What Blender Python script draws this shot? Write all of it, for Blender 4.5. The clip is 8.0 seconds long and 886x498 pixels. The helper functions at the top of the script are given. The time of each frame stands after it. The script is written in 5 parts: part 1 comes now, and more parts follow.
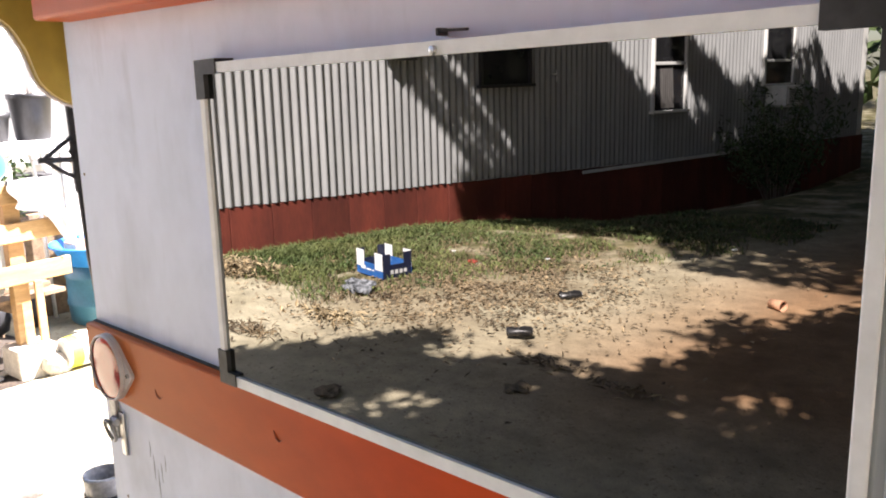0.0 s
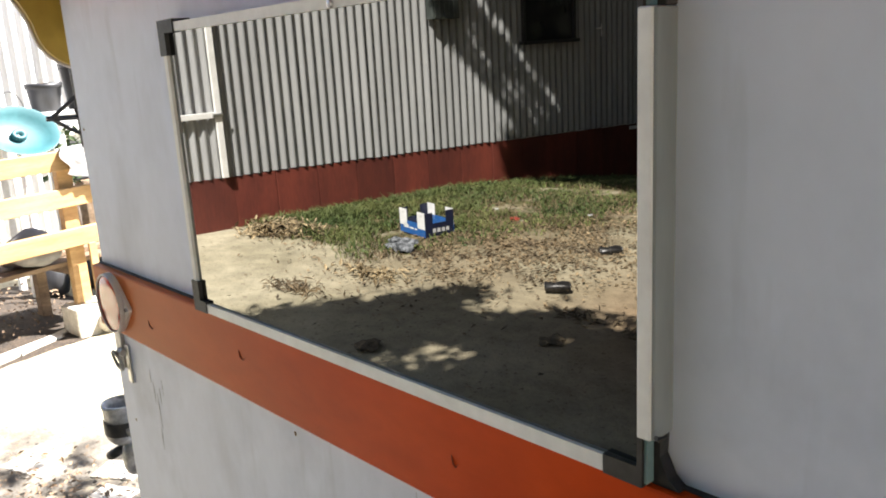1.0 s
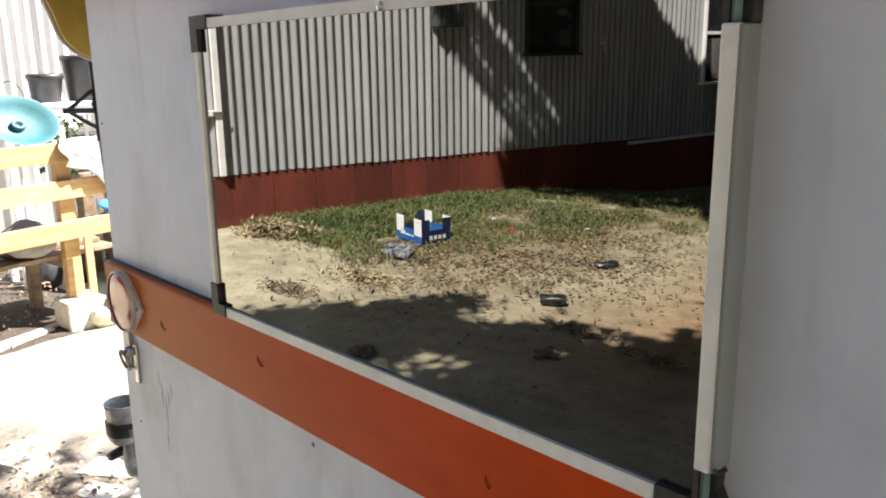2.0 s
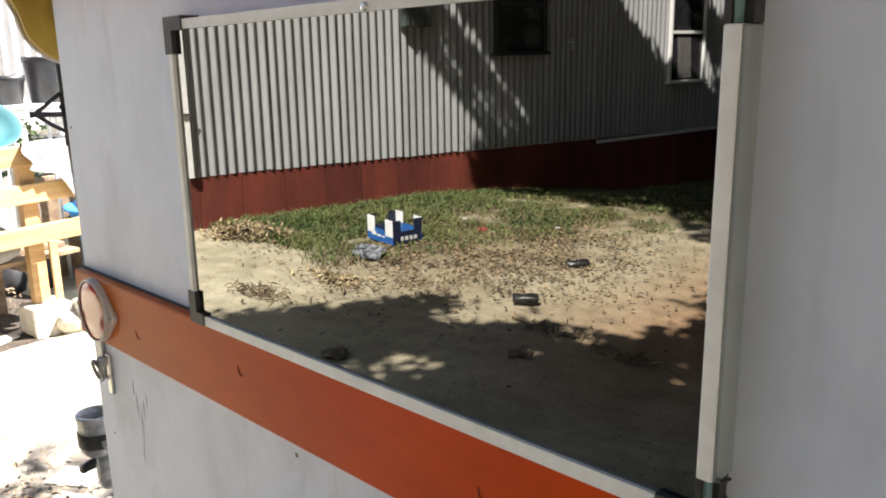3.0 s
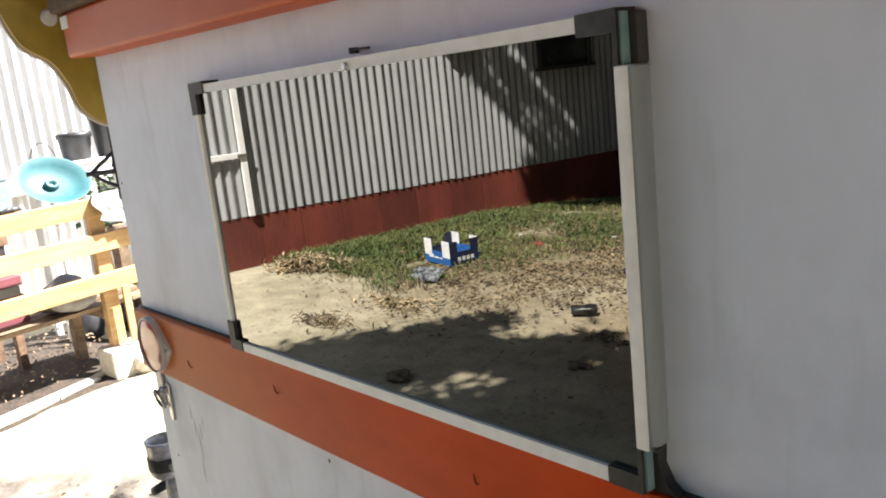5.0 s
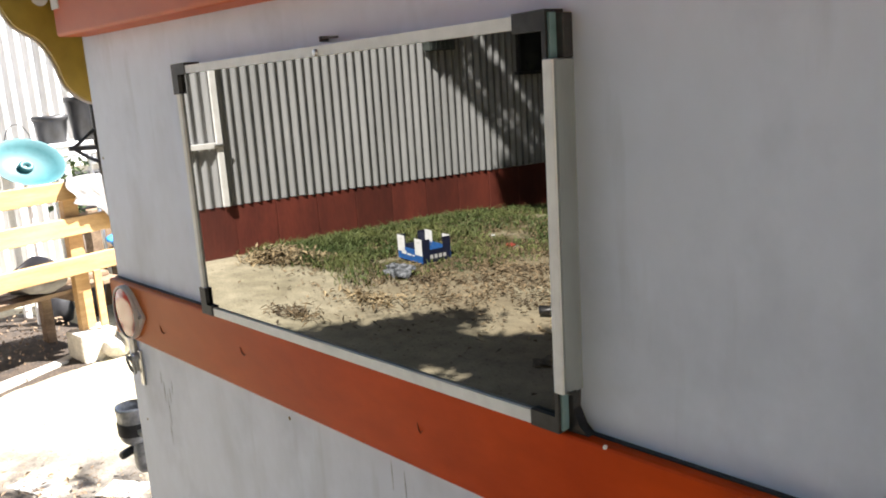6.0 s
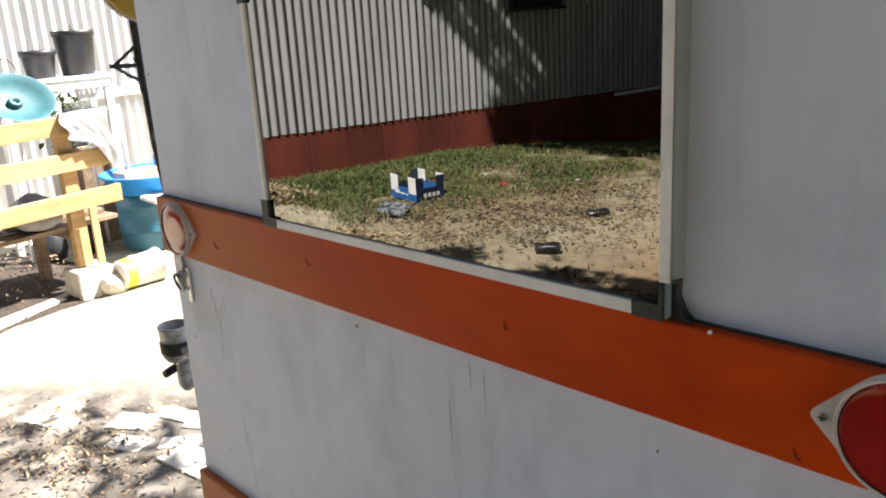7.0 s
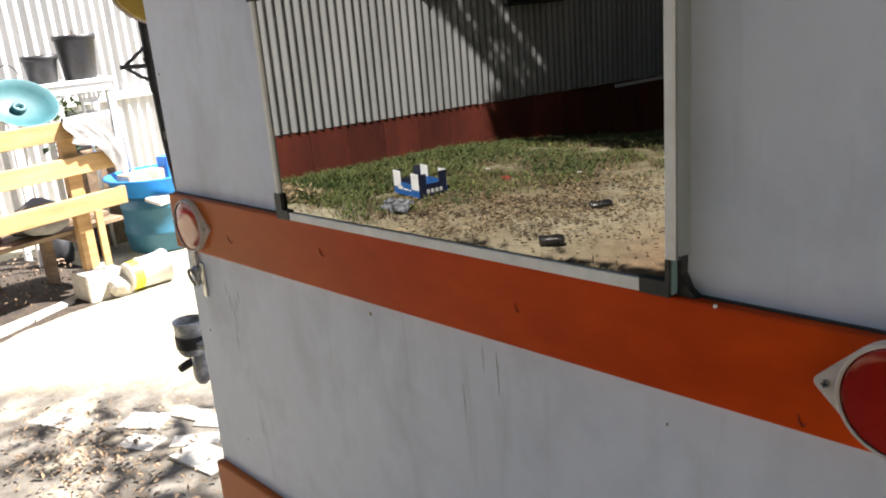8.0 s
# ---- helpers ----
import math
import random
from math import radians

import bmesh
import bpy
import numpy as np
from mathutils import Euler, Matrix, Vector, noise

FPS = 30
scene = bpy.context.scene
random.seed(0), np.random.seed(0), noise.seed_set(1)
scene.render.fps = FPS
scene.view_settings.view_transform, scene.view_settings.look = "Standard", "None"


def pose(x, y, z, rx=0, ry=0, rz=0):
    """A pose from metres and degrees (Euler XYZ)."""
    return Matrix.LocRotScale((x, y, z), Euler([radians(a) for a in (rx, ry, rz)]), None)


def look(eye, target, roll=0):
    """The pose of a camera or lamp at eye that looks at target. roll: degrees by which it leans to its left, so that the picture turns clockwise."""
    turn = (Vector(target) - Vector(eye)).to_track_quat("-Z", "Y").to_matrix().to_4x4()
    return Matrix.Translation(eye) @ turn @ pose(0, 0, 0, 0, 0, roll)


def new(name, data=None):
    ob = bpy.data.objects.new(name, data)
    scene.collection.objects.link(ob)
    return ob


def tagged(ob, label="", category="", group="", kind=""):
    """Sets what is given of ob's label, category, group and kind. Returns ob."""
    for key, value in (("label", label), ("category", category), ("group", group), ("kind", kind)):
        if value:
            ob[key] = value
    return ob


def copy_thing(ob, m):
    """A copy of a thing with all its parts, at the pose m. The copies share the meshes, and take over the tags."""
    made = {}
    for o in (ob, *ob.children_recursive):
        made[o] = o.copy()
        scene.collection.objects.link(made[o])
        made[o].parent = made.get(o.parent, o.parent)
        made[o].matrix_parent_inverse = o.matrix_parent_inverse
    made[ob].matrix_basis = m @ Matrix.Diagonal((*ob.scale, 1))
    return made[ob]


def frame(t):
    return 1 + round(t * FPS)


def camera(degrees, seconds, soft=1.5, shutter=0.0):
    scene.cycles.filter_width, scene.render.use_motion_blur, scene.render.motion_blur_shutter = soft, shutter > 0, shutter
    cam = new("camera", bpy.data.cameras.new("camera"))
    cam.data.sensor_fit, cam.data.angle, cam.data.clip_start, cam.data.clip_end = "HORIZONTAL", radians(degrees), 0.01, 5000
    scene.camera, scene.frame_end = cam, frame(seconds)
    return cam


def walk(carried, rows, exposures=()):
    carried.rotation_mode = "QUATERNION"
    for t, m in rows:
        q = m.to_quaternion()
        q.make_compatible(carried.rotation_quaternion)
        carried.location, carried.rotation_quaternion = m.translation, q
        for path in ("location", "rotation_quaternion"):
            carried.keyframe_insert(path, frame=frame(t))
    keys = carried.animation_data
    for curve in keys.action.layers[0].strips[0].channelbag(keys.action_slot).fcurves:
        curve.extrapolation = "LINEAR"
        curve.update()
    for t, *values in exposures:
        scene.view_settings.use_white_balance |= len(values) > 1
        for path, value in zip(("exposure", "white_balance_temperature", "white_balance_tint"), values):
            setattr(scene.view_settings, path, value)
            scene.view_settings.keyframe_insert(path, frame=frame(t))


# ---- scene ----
cam = camera(56.2, 8.0, soft=1.9)
PATH = [
    (0, (0.616, -0.372, 1.552), (-0.75, 1.032, 1.146), -1.5),
    (0.5, (0.699, -0.368, 1.556), (-0.708, 0.972, 1.081), -2.1),
    (1, (0.741, -0.353, 1.541), (-0.704, 0.939, 1.049), -3.3),
    (2.3, (0.691, -0.368, 1.542), (-0.734, 0.952, 1.068), -0.2),
    (2.5, (0.685, -0.366, 1.54), (-0.721, 0.974, 1.063), -0.6),
    (3, (0.688, -0.366, 1.543), (-0.696, 0.996, 1.066), -1.0),
    (3.5, (0.714, -0.347, 1.553), (-0.569, 1.1, 1.046), -2.9),
    (4, (0.718, -0.354, 1.553), (-0.629, 1.041, 1.066), -3.6),
    (4.5, (0.733, -0.363, 1.553), (-0.694, 0.962, 1.1), -3.3),
    (5, (0.784, -0.378, 1.558), (-0.711, 0.881, 1.136), -6.2),
    (5.2, (0.808, -0.385, 1.554), (-0.741, 0.802, 1.117), -6.7),
    (6.3, (0.852, -0.441, 1.544), (-0.58, 0.89, 1.118), -3.1),
    (6.5, (0.845, -0.465, 1.536), (-0.587, 0.842, 1.043), -4.0),
    (7, (0.806, -0.493, 1.524), (-0.602, 0.812, 0.963), -3.5),
    (7.5, (0.805, -0.496, 1.534), (-0.577, 0.862, 1.04), -2.6),
    (8, (0.818, -0.515, 1.522), (-0.594, 0.782, 0.953), -4.9),
]
walk(cam, [(t, look(eye, target, roll)) for t, eye, target, roll in PATH],
     exposures=[(0, 3.16, 6500, 20), (0.5, 2.74, 6500, 19), (1.0, 2.70, 6500, 12), (2.5, 2.56, 6500, 13), (3.5, 2.98, 6500, 12), (4.5, 2.84, 6500, 12),
                (5.0, 2.66, 6500, 12), (6.5, 2.60, 6500, 13), (7.0, 2.34, 6500, 13), (8.0, 2.32, 6500, 13)])

# ---- world, sun, exposure ----
SUN = Vector((0.29, 0.575, 0.765)).normalized()
world = bpy.data.worlds.new("world")
scene.world = world
world.use_nodes = True
wn = world.node_tree.nodes
sky = wn.new("ShaderNodeTexSky")
sky.sky_type = "NISHITA"
sky.sun_disc = False
sky.sun_elevation = math.asin(SUN.z)
sky.sun_rotation = math.atan2(SUN.x, SUN.y)
wn["Background"].inputs["Strength"].default_value = 0.05
world.node_tree.links.new(sky.outputs["Color"], wn["Background"].inputs["Color"])
sun_data = bpy.data.lights.new("sun", "SUN")
sun_data.energy = 5.0
sun_data.angle = radians(0.6)
sun_data.color = (1.0, 0.975, 0.94)
sun = new("sun", sun_data)
sun.matrix_world = look(SUN * 30, (0, 0, 0))


# ---- materials ----
def surface(name, low, high, rough=0.6, metal=0.0, scale=5.0, fine=60.0, bump=0.1, stretch=(1, 1, 1), spread=(0.35, 0.65),
            jitter=0.0, island=0.0, spec=0.5, grit=0.35):
    """A two-scale procedural surface: broad stains between two colours, fine grain over them, and a fine relief."""
    m = bpy.data.materials.new(name)
    m.use_nodes = True
    n, link = m.node_tree.nodes, m.node_tree.links.new
    bsdf = n["Principled BSDF"]
    coords = n.new("ShaderNodeTexCoord")
    mapping = n.new("ShaderNodeMapping")
    mapping.inputs["Scale"].default_value = stretch
    link(coords.outputs["Object"], mapping.inputs["Vector"])
    broad = n.new("ShaderNodeTexNoise")
    broad.inputs["Scale"].default_value = scale
    broad.inputs["Detail"].default_value = 6
    broad.inputs["Roughness"].default_value = 0.62
    grain = n.new("ShaderNodeTexNoise")
    grain.inputs["Scale"].default_value = fine
    grain.inputs["Detail"].default_value = 4
    for tex in (broad, grain):
        link(mapping.outputs["Vector"], tex.inputs["Vector"])
    ramp = n.new("ShaderNodeMapRange")
    ramp.inputs["From Min"].default_value, ramp.inputs["From Max"].default_value = spread
    link(broad.outputs["Fac"], ramp.inputs["Value"])
    mix = n.new("ShaderNodeMix")
    mix.data_type = "RGBA"
    mix.inputs["A"].default_value, mix.inputs["B"].default_value = (*low, 1), (*high, 1)
    link(ramp.outputs["Result"], mix.inputs["Factor"])
    value = n.new("ShaderNodeMapRange")
    value.inputs["To Min"].default_value, value.inputs["To Max"].default_value = 1 - grit, 1 + grit
    value.inputs["From Min"].default_value, value.inputs["From Max"].default_value = 0.25, 0.75
    link(grain.outputs["Fac"], value.inputs["Value"])
    last = value.outputs["Result"]
    for amount, kind, socket in ((jitter, "ShaderNodeObjectInfo", "Random"), (island, "ShaderNodeNewGeometry", "Random Per Island")):
        if amount:
            source, span, times = n.new(kind), n.new("ShaderNodeMapRange"), n.new("ShaderNodeMath")
            span.inputs["To Min"].default_value, span.inputs["To Max"].default_value = 1 - amount, 1 + amount
            link(source.outputs[socket], span.inputs["Value"])
            times.operation = "MULTIPLY"
            link(last, times.inputs[0])
            link(span.outputs["Result"], times.inputs[1])
            last = times.outputs[0]
    tint = n.new("ShaderNodeVectorMath")
    tint.operation = "SCALE"
    link(mix.outputs["Result"], tint.inputs[0])
    link(last, tint.inputs["Scale"])
    link(tint.outputs["Vector"], bsdf.inputs["Base Color"])
    if bump:
        rise = n.new("ShaderNodeBump")
        rise.inputs["Strength"].default_value = bump
        rise.inputs["Distance"].default_value = 0.01
        link(grain.outputs["Fac"], rise.inputs["Height"])
        link(rise.outputs["Normal"], bsdf.inputs["Normal"])
    bsdf.inputs["Roughness"].default_value = rough
    bsdf.inputs["Metallic"].default_value = metal
    bsdf.inputs["Specular IOR Level"].default_value = spec
    return m


M_WALL = surface("grey_wall_paint", (0.565, 0.612, 0.75), (0.755, 0.808, 0.97), 0.5, 0, 4.5, 45, 0.04, (1, 1, 0.75), (0.28, 0.50), grit=0.03)
M_ORANGE = surface("orange_paint", (0.53, 0.049, 0.004), (0.66, 0.079, 0.006), 0.45, 0, 5, 40, 0.06, (0.5, 1, 1), spec=0.10, grit=0.08)


def smudged(m, strength):
    """Soft grey smears and run marks, drawn out downwards."""
    n, link = m.node_tree.nodes, m.node_tree.links.new
    socket = n["Principled BSDF"].inputs["Base Color"]
    last = socket.links[0].from_socket
    coords = n.new("ShaderNodeTexCoord")
    for scale, squeeze, lo, hi, part_of in ((7.0, 0.45, 0.55, 0.74, 1.0), (30.0, 0.16, 0.60, 0.76, 0.7), (2.2, 0.8, 0.45, 0.75, 0.5)):
        mapping, tex, span, mix = n.new("ShaderNodeMapping"), n.new("ShaderNodeTexNoise"), n.new("ShaderNodeMapRange"), n.new("ShaderNodeMix")
        mapping.inputs["Scale"].default_value = (1, 1, squeeze)
        link(coords.outputs["Object"], mapping.inputs["Vector"])
        link(mapping.outputs["Vector"], tex.inputs["Vector"])
        tex.inputs["Scale"].default_value, tex.inputs["Detail"].default_value = scale, 5
        span.inputs["From Min"].default_value, span.inputs["From Max"].default_value = lo, hi
        span.inputs["To Max"].default_value = strength * part_of
        link(tex.outputs["Fac"], span.inputs["Value"])
        mix.data_type = "RGBA"
        mix.inputs["B"].default_value = (0.25, 0.265, 0.29, 1)
        link(span.outputs["Result"], mix.inputs["Factor"])
        link(last, mix.inputs["A"])
        last = mix.outputs["Result"]
    link(last, socket)


smudged(M_WALL, 0.34)


def end_tinted(m, colour, x0, x1, amount):
    """Blends the base colour smoothly into another towards the low-x end of the board."""
    n, link = m.node_tree.nodes, m.node_tree.links.new
    socket = n["Principled BSDF"].inputs["Base Color"]
    source = socket.links[0].from_socket
    coords, split, span, mix = n.new("ShaderNodeTexCoord"), n.new("ShaderNodeSeparateXYZ"), n.new("ShaderNodeMapRange"), n.new("ShaderNodeMix")
    link(coords.outputs["Object"], split.inputs["Vector"])
    span.inputs["From Min"].default_value, span.inputs["From Max"].default_value = x0, x1
    span.inputs["To Min"].default_value, span.inputs["To Max"].default_value = amount, 0.0
    span.interpolation_type = "SMOOTHSTEP"
    link(split.outputs["X"], span.inputs["Value"])
    mix.data_type = "RGBA"
    mix.inputs["B"].default_value = (*colour, 1)
    link(span.outputs["Result"], mix.inputs["Factor"])
    link(source, mix.inputs["A"])
    link(mix.outputs["Result"], socket)


end_tinted(M_ORANGE, (0.56, 0.185, 0.045), -0.30, 0.30, 0.75)
M_RED_ORANGE = surface("red_orange_paint", (0.55, 0.092, 0.010), (0.66, 0.125, 0.016), 0.45, 0, 4, 40, 0.05, (0.5, 1, 1), spec=0.2, grit=0.06)
M_YELLOW = surface("mustard_paint", (0.34, 0.22, 0.02), (0.46, 0.31, 0.04), 0.5, 0, 7, 50, 0.05, grit=0.1)
M_DARK_UNDER = surface("dark_board", (0.10, 0.055, 0.03), (0.17, 0.10, 0.06), 0.8, 0, 5, 40, 0.1)
M_TRIM = surface("pale_trim", (0.85, 0.84, 0.84), (0.92, 0.91, 0.91), 0.45, 0, 14, 90, 0.04, grit=0.06)
M_BLACK = surface("black_plastic", (0.018, 0.017, 0.018), (0.04, 0.038, 0.038), 0.5, 0, 20, 120, 0.05)
M_CORNER = surface("dark_grey_plastic", (0.022, 0.021, 0.021), (0.048, 0.045, 0.044), 0.6, 0, 25, 120, 0.05)
M_TEAL_EDGE = surface("green_glass_edge", (0.13, 0.22, 0.235), (0.20, 0.30, 0.31), 0.25, 0, 30, 90, 0.02, grit=0.1)
# grey metal with the shade on the rail's side put into its colour
M_SHADED_ALU = surface("shaded_grey_anodised", (0.22, 0.24, 0.245), (0.30, 0.325, 0.33), 0.4, 0.0, 9, 90, 0.04, (1, 1, 0.3), grit=0.08)
M_SCREW = surface("zinc", (0.42, 0.42, 0.42), (0.6, 0.6, 0.6), 0.35, 1.0, 20, 200, 0.03, grit=0.1)
M_REFLECTOR = surface("red_reflector", (0.32, 0.008, 0.004), (0.40, 0.013, 0.006), 0.05, 0, 30, 900, 0.012, grit=0.15)
M_RIM = surface("cream_plastic", (0.62, 0.55, 0.51), (0.76, 0.69, 0.65), 0.4, 0, 20, 100, 0.03, grit=0.06)
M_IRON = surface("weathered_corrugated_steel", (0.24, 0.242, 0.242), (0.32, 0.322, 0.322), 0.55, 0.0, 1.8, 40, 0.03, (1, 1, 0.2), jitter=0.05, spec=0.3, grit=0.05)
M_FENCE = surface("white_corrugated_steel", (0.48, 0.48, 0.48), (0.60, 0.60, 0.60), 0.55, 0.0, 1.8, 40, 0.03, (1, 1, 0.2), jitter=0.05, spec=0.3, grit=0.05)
M_SKIRT = surface("red_brown_boards", (0.095, 0.020, 0.013), (0.165, 0.033, 0.019), 0.7, 0, 3, 40, 0.15, (1, 1, 0.3), jitter=0.22, grit=0.15)
M_WHITE = surface("white_paint", (0.66, 0.65, 0.62), (0.80, 0.79, 0.77), 0.5, 0, 6, 60, 0.05, grit=0.06)
M_ROOF = surface("grey_roof", (0.3, 0.3, 0.3), (0.4, 0.4, 0.4), 0.5, 0.2, 3, 40, 0.05)
M_PANE = surface("dark_window_pane", (0.012, 0.012, 0.014), (0.03, 0.03, 0.032), 0.06, 0, 2, 30, 0.0, grit=0.05)
M_CURTAIN = surface("pale_curtain", (0.07, 0.065, 0.06), (0.12, 0.11, 0.105), 0.9, 0, 8, 60, 0.1, (1, 1, 0.1))
M_VENT = surface("grey_green_steel", (0.05, 0.06, 0.055), (0.09, 0.10, 0.095), 0.5, 0, 8, 60, 0.05)
M_PINE = surface("raw_pine", (0.37, 0.22, 0.09), (0.49, 0.315, 0.14), 0.6, 0, 3, 36, 0.12, (1, 8, 8), jitter=0.1, grit=0.16)
M_OLD_WOOD = surface("weathered_wood", (0.13, 0.085, 0.05), (0.26, 0.18, 0.11), 0.8, 0, 4, 40, 0.2, (1, 6, 6), jitter=0.15)
M_POT = surface("black_pot_plastic", (0.011, 0.011, 0.012), (0.026, 0.026, 0.029), 0.5, 0, 9, 60, 0.05, (1, 1, 0.4))
# pot soil, made extra dark to double as the shade under the bench
M_SOIL_AND_SHADE = surface("soil", (0.022, 0.016, 0.011), (0.055, 0.038, 0.024), 0.95, 0, 15, 80, 0.6)
M_AQUA = surface("aqua_plastic", (0.022, 0.088, 0.098), (0.034, 0.122, 0.132), 0.5, 0, 6, 60, 0.03, grit=0.06)
M_BLUE = surface("bright_blue_plastic", (0.02, 0.19, 0.56), (0.03, 0.27, 0.70), 0.4, 0, 6, 60, 0.03, grit=0.06)
M_BARREL = surface("dull_blue_plastic", (0.028, 0.125, 0.195), (0.045, 0.17, 0.255), 0.5, 0, 4, 60, 0.05, grit=0.1)
M_BUCKET = surface("white_bucket_plastic", (0.66, 0.65, 0.60), (0.80, 0.79, 0.75), 0.4, 0, 10, 60, 0.03, grit=0.06)
M_LABEL_YELLOW = surface("yellow_label", (0.62, 0.58, 0.03), (0.74, 0.70, 0.06), 0.5, 0, 20, 60, 0.0, grit=0.08)
M_CLOTH = surface("white_cloth", (0.17, 0.165, 0.158), (0.245, 0.238, 0.228), 0.95, 0, 12, 200, 0.25, grit=0.08)
M_STONE = surface("pale_limestone", (0.42, 0.39, 0.33), (0.62, 0.58, 0.51), 0.9, 0, 12, 90, 0.35, jitter=0.12, grit=0.2)
M_TERRACOTTA = surface("terracotta", (0.42, 0.21, 0.12), (0.52, 0.29, 0.18), 0.8, 0, 12, 80, 0.15)
M_CARD_WHITE = surface("white_card", (0.66, 0.66, 0.66), (0.78, 0.78, 0.78), 0.6, 0, 14, 90, 0.03, grit=0.05)
M_CARD_BLUE = surface("blue_card", (0.012, 0.075, 0.26), (0.02, 0.12, 0.36), 0.5, 0, 14, 90, 0.03, grit=0.08)
M_CARD_NAVY = surface("navy_card", (0.007, 0.010, 0.030), (0.011, 0.016, 0.045), 0.5, 0, 14, 90, 0.03, grit=0.08)
M_CARD_INSIDE = surface("grey_card", (0.48, 0.47, 0.46), (0.58, 0.57, 0.56), 0.8, 0, 14, 90, 0.05)
M_RAG = surface("grey_rag", (0.035, 0.04, 0.045), (0.22, 0.23, 0.25), 0.9, 0, 26, 120, 0.3, spread=(0.42, 0.58))
M_CAN = surface("black_can_paint", (0.012, 0.011, 0.011), (0.03, 0.028, 0.027), 0.35, 0.2, 20, 90, 0.05)
M_ALU = surface("bare_aluminium", (0.5, 0.49, 0.46), (0.66, 0.65, 0.62), 0.35, 1.0, 20, 90, 0.04, grit=0.1)
M_RED_PAPER = surface("red_wrapper", (0.24, 0.035, 0.025), (0.34, 0.06, 0.04), 0.5, 0, 30, 90, 0.05)
M_LEAF = surface("green_leaves", (0.035, 0.070, 0.018), (0.085, 0.125, 0.035), 0.55, 0, 2, 30, 0.0, island=0.35, grit=0.2)
M_BUSH = surface("bush_leaves", (0.030, 0.060, 0.016), (0.075, 0.105, 0.032), 0.6, 0, 3, 30, 0.0, island=0.4, grit=0.2)
M_GRASS = surface("grass_blades", (0.042, 0.074, 0.016), (0.125, 0.140, 0.042), 0.7, 0, 1.4, 20, 0.0, island=0.4, spread=(0.35, 0.62), grit=0.2)
M_LITTER = surface("dry_leaves", (0.085, 0.058, 0.032), (0.275, 0.205, 0.12), 0.8, 0, 3, 30, 0.0, island=0.5, grit=0.2)
M_STRAW = surface("straw_leaves", (0.16, 0.115, 0.06), (0.40, 0.315, 0.19), 0.8, 0, 3, 30, 0.0, island=0.4, grit=0.2)
M_BARK = surface("grey_bark", (0.12, 0.09, 0.07), (0.24, 0.19, 0.15), 0.9, 0, 6, 40, 0.4, (1, 1, 0.3))
M_CLOD = surface("dirt_clod", (0.085, 0.066, 0.042), (0.18, 0.14, 0.09), 0.95, 0, 18, 90, 0.6)
M_FLUE = surface("dull_metal", (0.22, 0.215, 0.21), (0.62, 0.61, 0.60), 0.35, 0.15, 22, 120, 0.1, spread=(0.4, 0.6))

M_BOTTLE = surface("blue_bottle_plastic", (0.012, 0.085, 0.19), (0.02, 0.13, 0.26), 0.35, 0, 12, 60, 0.02, grit=0.06)
M_CASE = surface("grey_teal_paint", (0.13, 0.20, 0.225), (0.19, 0.27, 0.30), 0.5, 0, 8, 60, 0.05, grit=0.1)
M_MAROON = surface("maroon_paint", (0.13, 0.035, 0.045), (0.20, 0.06, 0.07), 0.6, 0, 5, 50, 0.08, (0.3, 1, 1), grit=0.12)
M_KNOT = surface("brown_knot", (0.20, 0.035, 0.012), (0.30, 0.06, 0.02), 0.6, 0, 60, 200, 0.1)
M_DRIP = surface("grey_drip", (0.42, 0.44, 0.49), (0.52, 0.55, 0.61), 0.6, 0, 60, 200, 0.05)


def mirror_material():
    """Dark, strongly reflecting window glass with the faintest film of dust."""
    m = bpy.data.materials.new("mirrored_glass")
    m.use_nodes = True
    n, link = m.node_tree.nodes, m.node_tree.links.new
    bsdf = n["Principled BSDF"]
    bsdf.inputs["Base Color"].default_value = (0.205, 0.204, 0.190, 1)
    bsdf.inputs["Metallic"].default_value = 1.0
    bsdf.inputs["Roughness"].default_value = 0.0
    return m


M_MIRROR = mirror_material()


